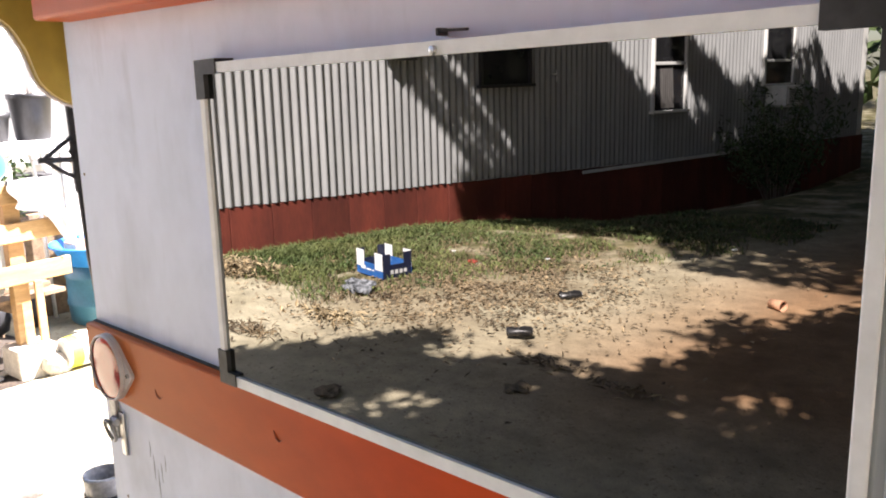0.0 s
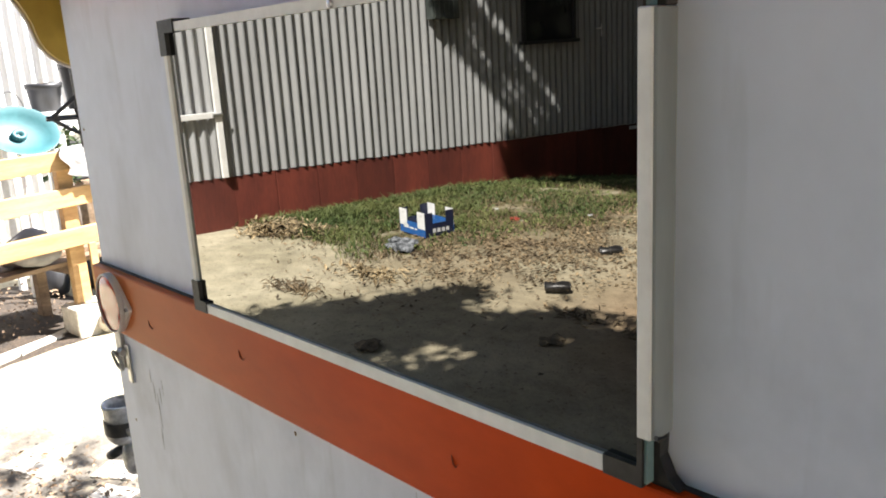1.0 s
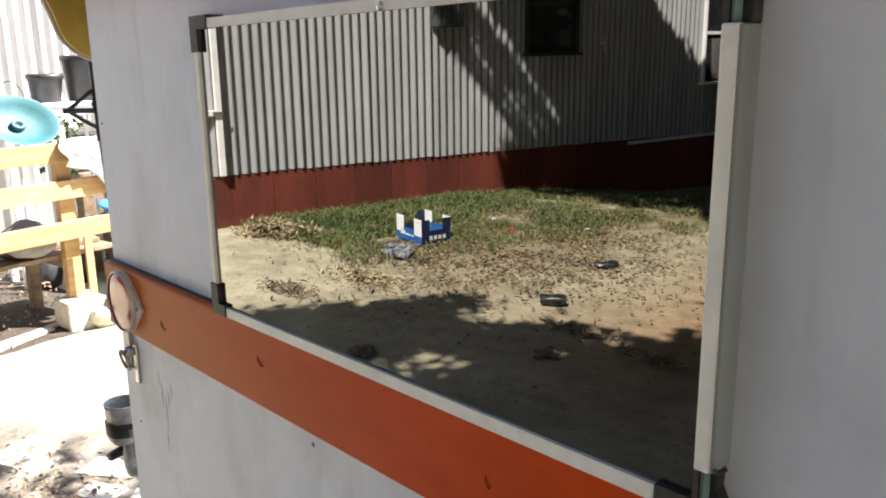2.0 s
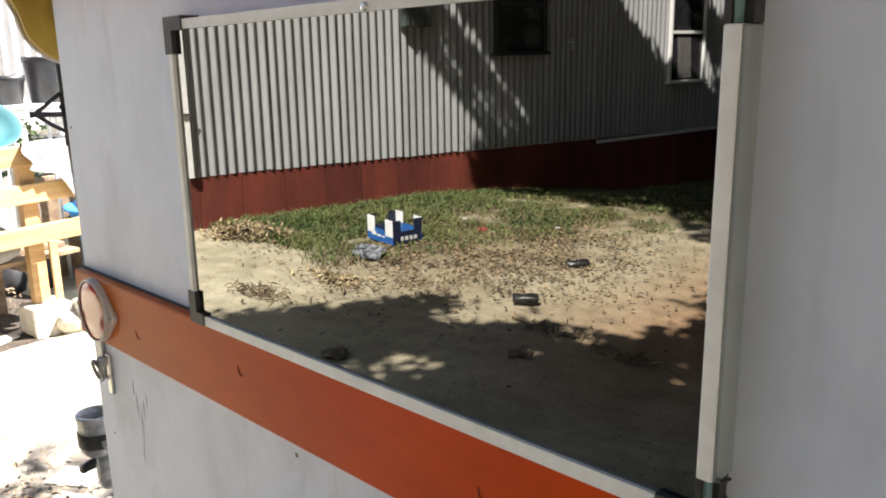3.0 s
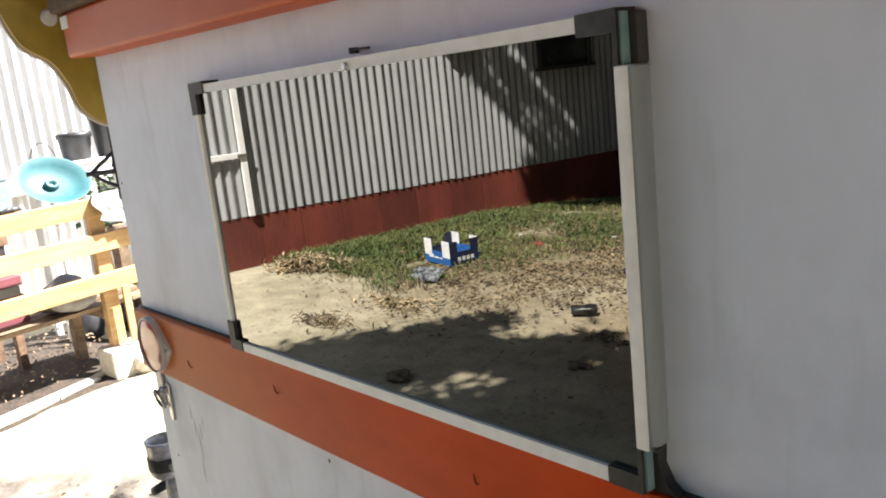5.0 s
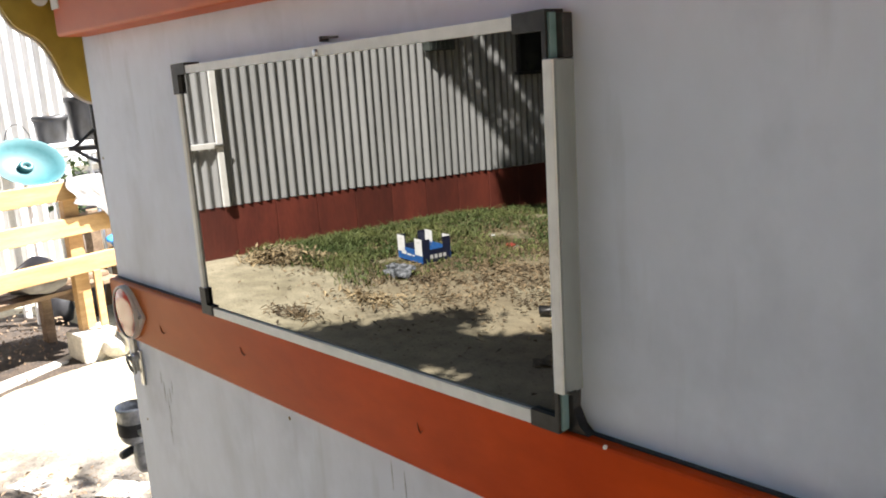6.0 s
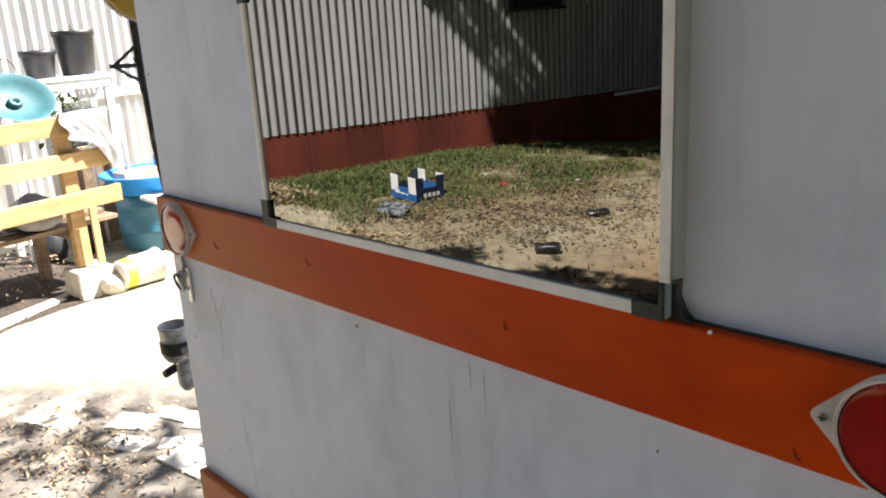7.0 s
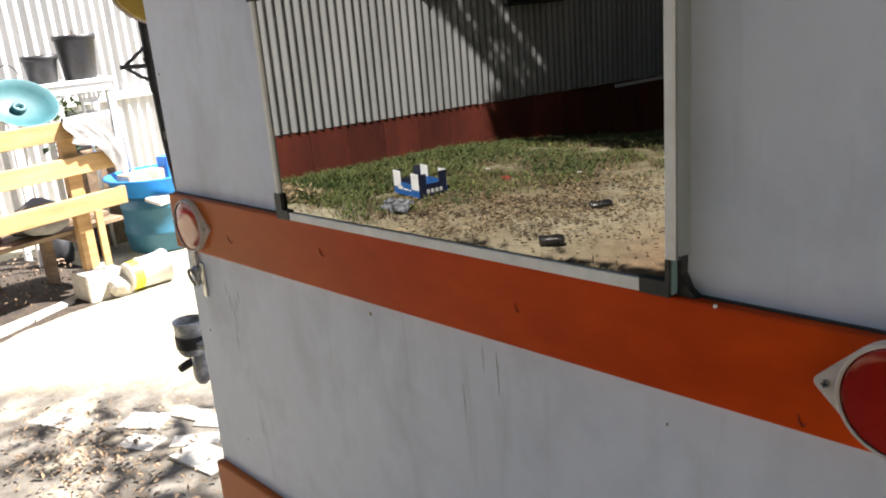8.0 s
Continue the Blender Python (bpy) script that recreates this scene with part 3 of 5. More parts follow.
# scars and fixings on the painted faces
part("wall_screw", lathe([(0.0001, -0.001), (0.0016, -0.001), (0.0013, 0.0006), (0.0001, 0.0008)], 12, turn=Matrix.Translation((0.546, -0.0125, 1.303)) @ Matrix.Rotation(radians(90), 4, "X")), M_TRIM, caravan)
for k, (x, z, w) in enumerate(((-0.133, 1.250, 0.007), (0.072, 1.266, 0.006), (0.36, 1.262, 0.003), (0.61, 1.235, 0.003))):
    bm = tube([(x - w, -0.0127, z + 0.004), (x - w * 0.5, -0.0131, z - 0.002), (x + w * 0.3, -0.0131, z - 0.004), (x + w, -0.0127, z - 0.001)], [0.0003, 0.0006, 0.0005, 0.0002], 6)
    part("paint_chip", bm, M_KNOT, caravan, "dark chipped knot in the paint")
for x, z, w in ((0.132, 1.202, 0.0017), (-0.26, 1.09, 0.0013), (-0.28, 1.46, 0.0012), (-0.2, 0.93, 0.001), (0.50, 1.19, 0.001)):
    part("wall_nick", rough_up(plate([(x + w * math.cos(a), z + 1.4 * w * math.sin(a)) for a in (k * math.pi / 5 for k in range(10))], -0.0006, 0.0), 0.0008, 400), M_OLD_WOOD, caravan, "small brown nick in the wall paint")
for k, (x, z, long) in enumerate(((-0.186, 1.165, 0.030), (-0.178, 1.150, 0.045), (-0.170, 1.160, 0.022), (-0.182, 1.105, 0.03), (-0.160, 1.172, 0.02), (-0.192, 1.178, 0.018), (-0.150, 0.985, 0.03), (0.30, 1.21, 0.03), (0.318, 1.205, 0.045), (0.27, 1.16, 0.06))):
    part("drip_stain", tube([(x, -0.0001, z), (x + 0.0006, -0.0002, z - long * 0.4), (x + 0.001 * math.sin(k), -0.0001, z - long)], [0.0002, 0.0005, 0.0002], 5), M_DRIP, caravan, "faint grey drip streak")

# round reflectors on the waist board
reflector = thing("round_reflector", (0.6722, -0.0125, 1.2687), "round red reflector in a cream holder with screw ears", "reflector", "rear reflectors")
EAR = Matrix.Rotation(radians(90), 4, "X")
EAR_AT, EAR_R, ROUND_R = 0.0495, 0.0050, 0.0395
lean = math.acos((ROUND_R - EAR_R) / EAR_AT)
outline = []
for start, end, cx, r, n in ((-lean, lean, EAR_AT, EAR_R, 8), (lean, math.pi - lean, 0.0, ROUND_R, 18), (math.pi - lean, math.pi + lean, -EAR_AT, EAR_R, 8), (math.pi + lean, 2 * math.pi - lean, 0.0, ROUND_R, 18)):
    for k in range(n + 1):
        a = start + (end - start) * k / n
        outline.append((cx + r * math.cos(a), r * math.sin(a)))
part("holder", plate(outline, -0.004, 0.0), M_RIM, reflector, "cream plastic holder")
part("rim", lathe([(0.0368, 0.003), (0.0394, 0.003), (0.0391, 0.0085), (0.0382, 0.0095), (0.0368, 0.0085)], 48, turn=EAR, close=False), M_RIM, reflector, smooth=True)
part("lens", lathe([(0.0369, 0.003), (0.0367, 0.0072), (0.0345, 0.0078), (0.018, 0.0080), (0.0001, 0.0081)], 48, turn=EAR), M_REFLECTOR, reflector, "red ribbed lens", smooth=True)
for s in (-1, 1):
    part("screw", lathe([(0.0001, 0.003), (0.0030, 0.003), (0.0026, 0.0058), (0.0001, 0.0062)], 12, turn=Matrix.Translation((s * 0.0470, 0, 0)) @ EAR), M_SCREW, reflector, "cross-head screw")
    bm = box(s * 0.047 - 0.0022, s * 0.047 + 0.0022, -0.0066, -0.006, -0.0004, 0.0004)
    box(s * 0.047 - 0.0004, s * 0.047 + 0.0004, -0.0067, -0.006, -0.0022, 0.0022, bm=bm)
    part("screw_slot", bm, M_BLACK, reflector)
small_one = copy_thing(reflector, pose(-0.2345, -0.0125, 1.2565))
small_one.scale = (0.93, 0.93, 0.93)

# mirrored window in its channel trim
Z0, Z1, YF = 1.302, 1.5745, -0.0165
win = thing("mirrored_window", (0, 0, 0), "dark mirrored window pane in pale trim with black corners", "window")
part("glass", plate([(0.0035, 1.3030), (0.5125, 1.3070), (0.5125, 1.5745), (0.0035, 1.5640)], -0.0135, -0.0085), M_MIRROR, win, "dark mirror-like pane")
part("backing", plate([(0.008, 1.3050), (0.509, 1.3090), (0.509, 1.5720), (0.008, 1.5620)], -0.0050, 0.0), M_BLACK, win, "black gasket behind the glass")
part("glass_edge", box(0.5128, 0.5150, -0.0160, -0.0095, Z0 + 0.004, Z1 + 0.003, 0.0005), M_TEAL_EDGE, win, "green-grey glass edge")
part("top_trim", plate([(0.026, 1.5600), (0.486, 1.5690), (0.486, 1.5772), (0.026, 1.5680)], YF, 0.0), M_TRIM, win, "pale top trim strip")
part("bottom_trim", plate([(0.020, 1.2976), (0.488, 1.3042), (0.488, 1.3140), (0.020, 1.3065)], YF, 0.0), M_TRIM, win, "pale bottom trim strip")
part("left_trim", box(-0.0012, 0.0060, YF, 0.0, 1.326, 1.540, 0.0008), M_TRIM, win, "pale side trim strip")
part("right_rail", box(0.5098, 0.5180, -0.0185, -0.0005, 1.333, 1.5500, 0.0010), M_TRIM, win, "pale side rail")
part("rail_side", box(0.5178, 0.5200, -0.0172, 0.0, 1.3335, 1.5495, 0.0006), M_SHADED_ALU, win, "grey-green metal side of the rail, darkened for shade")


def corner(points, name="corner_cap"):
    part(name, plate(points, YF - 0.0012, 0.0), M_CORNER, win, "dark plastic corner cap")


corner([(-0.0035, 1.5700), (0.027, 1.5710), (0.027, 1.5595), (0.0095, 1.5590), (0.0095, 1.5395), (-0.0035, 1.5390)])
corner([(-0.0035, 1.2970), (-0.0035, 1.3270), (0.0095, 1.3270), (0.0095, 1.3085), (0.021, 1.3085), (0.021, 1.2975)])
corner([(0.4855, 1.5785), (0.5126, 1.5795), (0.5126, 1.5500), (0.5095, 1.5500), (0.5095, 1.5670), (0.4855, 1.5665)])
corner([(0.4875, 1.3155), (0.5095, 1.3155), (0.5095, 1.3325), (0.5126, 1.3325), (0.5126, 1.3040), (0.4875, 1.3040)])
part("side_gasket", box(0.5130, 0.5200, -0.0095, 0.0, 1.5500, 1.5770, 0.001), M_BLACK, win)
bm = plate([(0.5130, 1.3325), (0.5185, 1.3325), (0.5175, 1.320), (0.523, 1.309), (0.530, 1.3035), (0.5130, 1.3030)], -0.0085, 0.0)
part("torn_gasket", rough_up(bm, 0.0006, 200), M_BLACK, win, "torn black sealant")
part("torn_strip", tube([(0.5195, -0.016, 1.335), (0.5235, -0.018, 1.336), (0.527, -0.016, 1.3385)], [0.0012, 0.0016, 0.0007], 6), M_BLACK, win)
latch = bmesh.new()
rod((0.2610, YF + 0.010, 1.5790), (0.2860, YF + 0.009, 1.5786), 0.0009, bm=latch)
box(0.2606, 0.2632, YF + 0.008, 0.0, 1.5760, 1.5806, 0.0006, bm=latch)
part("latch", latch, M_CORNER, win, "small dark swivel latch")
rod_b = lathe([(0.0001, 0), (0.003, 0), (0.0024, 0.0022), (0.0001, 0.0026)], 12, turn=Matrix.Translation((0.2665, YF, 1.5675)) @ EAR)
part("latch_screw", rod_b, M_SCREW, win)

# hasp below the left reflector, and the fittings on the side wall
hasp = thing("hasp", (-0.262, 0.0, 1.155), "steel hasp and ring on the caravan corner", "hasp")
part("strap", box(-0.012, 0.004, -0.005, 0.0, 0.008, 0.062, 0.001), M_FLUE, hasp)
part("plate", box(0.006, 0.016, -0.003, 0.0, -0.010, 0.040, 0.001), M_SCREW, hasp)
ring = [(-0.003 + 0.0105 * math.cos(a), -0.010 - 0.003 * math.sin(a), 0.018 + 0.013 * math.sin(a)) for a in (2 * math.pi * k / 18 for k in range(19))]
part("ring", tube(ring, 0.0021, 8), M_FLUE, hasp)
part("hinge_knuckle", rod((-0.003, -0.006, 0.030), (0.010, -0.006, 0.030), 0.0045, n=12), M_FLUE, hasp)

pole = thing("awning_pole", (-0.375, 0.036, 0.0), "black awning pole with a folding bracket", "pole")
part("tube", tube([(0.0, -0.006, 1.70), (0.0, -0.002, 1.50), (0.0, 0.002, 1.35), (0.0, 0.02, 1.12), (0.0, 0.026, 1.045)], [0.0075, 0.0075, 0.007, 0.005, 0.004], 10), M_BLACK, pole, smooth=True)
part("sleeve", lathe([(0.0082, 0.0), (0.0082, 0.05), (0.009, 0.05), (0.009, 0.06)], 14, turn=Matrix.Translation((0, -0.001, 1.43))), M_CORNER, pole)
part("upper_arm", tube([(0, 0, 1.500), (-0.002, -0.020, 1.485), (-0.004, -0.040, 1.470)], 0.0026, 8), M_BLACK, pole)
part("middle_arm", tube([(0, 0, 1.468), (-0.004, -0.046, 1.470)], 0.0034, 8), M_BLACK, pole)
part("lower_arm", tube([(0, 0.002, 1.442), (-0.002, -0.022, 1.456), (-0.004, -0.040, 1.470)], 0.0026, 8), M_BLACK, pole)
part("brace", tube([(0, -0.002, 1.497), (-0.001, -0.010, 1.478), (0, 0.0, 1.452)], 0.0022, 8), M_BLACK, pole)
part("wall_clip", box(0.0, 0.085, -0.004, 0.004, 1.36, 1.372, 0.001), M_BLACK, pole)

lamp = thing("side_marker_canister", (-0.378, 0.022, 0.962), "dull metal canister fitting bracketed to the caravan side", "fitting")
part("canister", lathe([(0.017, 0.052), (0.021, 0.056), (0.0235, 0.060), (0.0245, 0.104), (0.0255, 0.106), (0.0255, 0.110), (0.022, 0.110), (0.021, 0.100), (0.019, 0.085)], 28, close=False), M_FLUE, lamp, smooth=True)
part("canister_base", lathe([(0.001, 0.051), (0.018, 0.052), (0.018, 0.056), (0.001, 0.056)], 20), M_FLUE, lamp)
part("dark_band", lathe([(0.0252, 0.066), (0.0256, 0.068), (0.0258, 0.084), (0.0254, 0.086)], 28, close=False), M_CORNER, lamp, smooth=True)
part("nozzle", lathe([(0.001, 0.0), (0.008, 0.002), (0.013, 0.010), (0.015, 0.022), (0.015, 0.040), (0.012, 0.052), (0.001, 0.052)], 20, turn=Matrix.Translation((0.006, 0.004, 0)) @ Matrix.Rotation(radians(10), 4, "Y")), M_FLUE, lamp, smooth=True)
part("elbow", tube([(0.0, -0.006, 0.040), (-0.010, -0.016, 0.032), (-0.016, -0.019, 0.028)], 0.007, 10), M_BLACK, lamp, smooth=True)
part("bracket", box(0.015, 0.090, -0.006, 0.006, 0.07, 0.078, 0.001), M_FLUE, lamp)


# ---- the yard beside the caravan ----
bench = thing("slatted_bench", (-4.10, 1.44, 0.0), "raw pine slatted bench back on timber posts", "bench", rz=101.5)
for x1, z0, z1, y in ((0.0, 0.523, 0.626, -0.010), (-0.025, 0.748, 0.852, 0.006), (-0.05, 0.952, 1.057, 0.018)):
    part("back_slat", box(-1.75, x1, y - 0.016, y + 0.016, z0, z1, 0.004), M_PINE, bench)
for x in (-0.27, -1.6):
    part("post", box(x - 0.045, x + 0.045, 0.036, 0.085, 0.17, 1.03, 0.004), M_PINE, bench)
    part("front_batten", box(x + 0.03, x + 0.075, -0.045, -0.028, 0.19, 0.53, 0.003), M_PINE, bench)
    part("seat_bearer", box(x - 0.03, x + 0.03, 0.085, 0.55, 0.34, 0.40, 0.004), M_OLD_WOOD, bench)
    part("rear_leg", box(x - 0.03, x + 0.03, 0.49, 0.55, -0.02, 0.34, 0.004), M_OLD_WOOD, bench)
for k in range(4):
    part("seat_board", box(-1.75, 0.02, 0.09 + 0.118 * k, 0.20 + 0.118 * k, 0.40, 0.425, 0.003), M_OLD_WOOD, bench)
part("top_board", box(-1.75, -0.62, 0.036, 0.22, 1.03, 1.052, 0.003), M_PINE, bench, "pale flat board along the top")
BENCH = pose(-4.10, 1.44, 0.0, 0, 0, 101.5)


def on_bench(x, y, z):
    return BENCH @ Vector((x, y, z))


# things left on the bench
jug = thing("cleaner_bottle", on_bench(-0.87, 0.085, 1.052), "blue plastic cleaner bottle standing on the bench board", "bottle", rz=101.5)
body = [(-0.058, 0.0), (0.058, 0.0), (0.062, 0.02), (0.060, 0.12), (0.050, 0.165), (0.028, 0.195), (-0.020, 0.200), (-0.050, 0.165), (-0.062, 0.11), (-0.062, 0.02)]
bm = plate(body, -0.032, 0.032)
bmesh.ops.bevel(bm, geom=bm.edges[:], offset=0.010, segments=2, affect="EDGES", profile=0.5)
part("bottle_body", bm, M_BOTTLE, jug, smooth=True)
part("label", plate([(-0.048, 0.03), (0.046, 0.03), (0.046, 0.105), (-0.048, 0.105)], -0.0335, -0.0322), M_CARD_NAVY, jug, "dark printed label")
part("print_bar", plate([(-0.036, 0.07), (0.030, 0.07), (0.030, 0.085), (-0.036, 0.085)], -0.0342, -0.0336), M_AQUA, jug, "pale print")
part("cap", lathe([(0.018, 0.0), (0.018, 0.028), (0.014, 0.032), (0.0005, 0.032)], 18, turn=Matrix.Translation((0.004, 0, 0.194))), M_BLUE, jug, "blue screw cap")
bm = bmesh.new()
for k in range(5):
    tube([(-0.03 + 0.016 * k, -0.01, 0.012), (0.01 + 0.014 * k, 0.0, 0.022 + 0.004 * (k % 2)), (0.055 + 0.010 * k, 0.004 * k - 0.01, 0.012)], [0.010, 0.012, 0.007], 7, bm)
solo("work_glove", bm, M_POT, on_bench(-0.75, 0.07, 1.052), "black work glove lying on the bench board", "glove", rz=101.5, smooth=True)
machine = thing("tool_case", on_bench(-0.77, 0.165, 1.052), "dull grey-teal tool case on the bench board", "case", rz=101.5)
part("case_body", box(-0.10, 0.10, -0.04, 0.04, 0.0, 0.17, 0.012), M_CASE, machine)
part("case_lid", box(-0.103, 0.103, -0.043, 0.043, 0.17, 0.195, 0.008), M_CASE, machine)
part("case_latch", box(-0.02, 0.02, -0.047, -0.043, 0.14, 0.185, 0.002), M_CORNER, machine)
bm = plate([(-0.022, 0.0), (0.022, 0.0), (0.026, 0.06), (0.016, 0.12), (0.020, 0.19), (0.004, 0.225), (-0.018, 0.20), (-0.012, 0.12), (-0.026, 0.06)], -0.012, 0.012)
bmesh.ops.bevel(bm, geom=bm.edges[:], offset=0.004, segments=2, affect="EDGES", profile=0.5)
solo("wooden_handle", bm, M_PINE, on_bench(-0.80, 0.108, 1.052), "shaped pine tool handle leaning on the case", "handle", rz=101.5)
for k in range(5):
    solo("stacked_board", box(-1.55, -0.66 - 0.02 * (k % 2), -0.06, 0.06, 0.0, 0.052, 0.003), M_MAROON if k % 2 == 0 else M_CLOTH, on_bench(0, 0.30 + 0.006 * (k % 3), 0.425 + 0.053 * k),
         "maroon painted board stacked on the bench seat" if k % 2 == 0 else "pale grey board stacked on the bench seat", "board", "stacked boards", rz=101.5)

low_table = thing("low_table", on_bench(-0.9, 0.9, 0.0), "dark grey low table behind the bench", "table", rz=101.5)
part("tabletop", box(-0.45, 0.42, -0.20, 0.20, 0.80, 0.86, 0.006), M_DARK_UNDER, low_table)
part("front_apron", box(-0.42, 0.39, -0.19, -0.165, 0.62, 0.80, 0.004), M_POT, low_table, "black front panel")
for x in (-0.40, 0.37):
    for y in (-0.16, 0.16):
        part("leg", box(x - 0.025, x + 0.025, y - 0.025, y + 0.025, -0.03, 0.80, 0.003), M_DARK_UNDER, low_table)

# support blocks
block = bmesh.new()
box(-0.11, 0.11, -0.10, 0.10, -0.02, 0.175, 0.012, bm=block)
rough_up(block, 0.006, 20)
b0 = solo("stone_block", block, M_STONE, on_bench(-0.27, 0.03, 0.0), "pale limestone block under the bench post", "block", "support blocks", rz=96)
copy_thing(b0, Matrix.Translation(on_bench(-1.6, 0.03, 0.0)) @ pose(0, 0, 0, 0, 0, 104))
bm = rough_up(lump(0.105, 0.75, 0.35, 9, 3), 0.012, 14)
solo("rock", bm, M_STONE, (-4.02, 1.27, 0.05), "pale rough rock beside the bench block", "rock", rz=20)

# dark mound put under the bench in place of the seat's shade
bm = bmesh.new()
bmesh.ops.create_grid(bm, x_segments=40, y_segments=16, size=0.5)
for v in bm.verts:
    r = max(abs(v.co.x), abs(v.co.y)) * 2
    v.co.z = 0.06 * max(0.0, 1 - r ** 5) * (0.7 + 0.5 * noise.noise(v.co * 9)) - 0.012
    v.co.x, v.co.y = v.co.x * 2.1, v.co.y * 1.7
solo("soil_shade_bed", bm, M_SOIL_AND_SHADE, on_bench(-0.95, 0.72, 0.0), "dark soil heap standing in for the shade under the bench", "soil", rz=101.5, smooth=True)

# cloth draped over the top slat
bm = bmesh.new()
rows = []
for i in range(22):
    x = -0.30 + 0.30 * i / 21
    line = []
    for j in range(26):
        s = j / 25
        fall = 0.13 + 0.25 * (i / 21) ** 2 + 0.015 * math.sin(i * 0.45)
        wav = 0.008 * math.sin(i * 0.55 + j * 0.18) + 0.012 * noise.noise(Vector((i * 0.3, j * 0.3, 2)))
        if s < 0.62:
            f = 1 - s / 0.62
            y, z = -0.022 - 0.03 * f - abs(wav) * (0.4 + f), 1.066 - fall * f
        elif s < 0.74:
            f = (s - 0.62) / 0.12
            y, z = -0.022 + 0.06 * f, 1.066 + 0.012 * math.sin(math.pi * f) + 0.3 * wav
        else:
            f = (s - 0.74) / 0.26
            y, z = 0.040 + 0.02 * f + abs(wav), 1.066 - 0.12 * f
        line.append(bm.verts.new((x + 0.02 * math.sin(j * 0.4), y, z)))
    rows.append(line)
for a, b in zip(rows, rows[1:]):
    for j in range(25):
        bm.faces.new((a[j], b[j], b[j + 1], a[j + 1]))
cloth = solo("draped_cloth", bm, M_CLOTH, (-4.10, 1.44, 0.0), "crumpled white cloth draped over the bench back", "cloth", rz=101.5, smooth=True)

solo("stuffed_sack", rough_up(lump(0.16, 0.62, 0.25, 7, 5), 0.02, 9), M_CLOTH, on_bench(-0.47, 0.17, 0.53), "white stuffed sack lying on the bench seat", "sack", rz=100, smooth=True)
solo("blue_bag", rough_up(lump(0.09, 0.55, 0.4, 8, 9), 0.02, 16), M_AQUA, on_bench(-0.40, 0.30, 0.47), "light blue crumpled plastic bag on the bench seat", "bag", rz=40, smooth=True)
solo("dark_pot", lathe([(0.05, 0), (0.085, 0.02), (0.10, 0.10), (0.085, 0.19), (0.06, 0.22)], 20), M_POT, on_bench(0.04, 0.95, 0.0), "dark round pot behind the bench", "pot", smooth=True)
for k, (x, y, z, r) in enumerate(((-0.12, 0.34, 0.435, 8), (-0.10, 0.24, 0.435, -6))):
    solo("offcut_plank", box(-0.22, 0.10, -0.035, 0.035, 0, 0.028, 0.003), M_OLD_WOOD, on_bench(x, y, z - 0.008), "weathered timber offcut on the bench seat", "plank", "offcuts", rz=101 + r)

# white bucket on its side
bucket = thing("bucket", (-4.00, 1.44, 0.098), "white plastic bucket with a yellow label lying on its side", "bucket", rz=8)
LIE = Matrix.Rotation(radians(-90), 4, "X")
part("shell", lathe([(0.001, -0.14), (0.082, -0.14), (0.086, -0.13), (0.100, 0.115), (0.106, 0.117), (0.106, 0.130), (0.098, 0.130), (0.096, 0.11), (0.080, -0.128), (0.001, -0.128)], 32, turn=LIE, close=False), M_BUCKET, bucket, smooth=True)
part("label", lathe([(0.0868, -0.125), (0.0905, -0.06)], 32, turn=LIE, close=False), M_LABEL_YELLOW, bucket, "yellow printed label", smooth=True)
part("handle", tube([(0.105 * math.cos(a), 0.135 + 0.02 * math.sin(a), 0.105 * math.sin(a)) for a in (math.pi * k / 14 + 2.6 for k in range(15))], 0.003, 6), M_SCREW, bucket)

# barrel with a bright blue tub on it
barrel = thing("barrel", (-4.86, 1.98, 0.0), "dull blue plastic barrel standing by the fence", "barrel")
part("body", lathe([(0.001, -0.01), (0.23, -0.01), (0.255, 0.02), (0.262, 0.12), (0.268, 0.13), (0.268, 0.15), (0.262, 0.16), (0.262, 0.30), (0.268, 0.31), (0.268, 0.33), (0.26, 0.34), (0.25, 0.40), (0.001, 0.40)], 40), M_BARREL, barrel, smooth=True)
tub = thing("tub", (-4.86, 1.98, 0.40), "bright blue shallow plastic tub on a barrel", "tub")
part("shell", lathe([(0.001, 0), (0.25, 0), (0.27, 0.01), (0.33, 0.12), (0.345, 0.12), (0.345, 0.135), (0.325, 0.135), (0.26, 0.02), (0.001, 0.02)], 40, close=False), M_BLUE, tub, smooth=True)
solo("slatted_tray", box(-0.07, 0.07, -0.09, 0.09, 0, 0.025, 0.005), M_BUCKET, (-4.54, 1.86, 0.385), "white plastic tray leaning on the barrel", "tray", rz=20, ry=12)
solo("planter_trough", box(-0.07, 0.07, -0.15, 0.15, 0, 0.13, 0.012), M_TERRACOTTA, (-4.90, 1.90, 0.42), "terracotta trough standing in the blue tub", "planter", rz=10)
solo("small_blue_crate", box(-0.06, 0.06, -0.08, 0.08, 0, 0.20, 0.008), M_BLUE, (-4.95, 2.16, 0.42), "small bright blue plastic crate in the tub", "crate", rz=10)

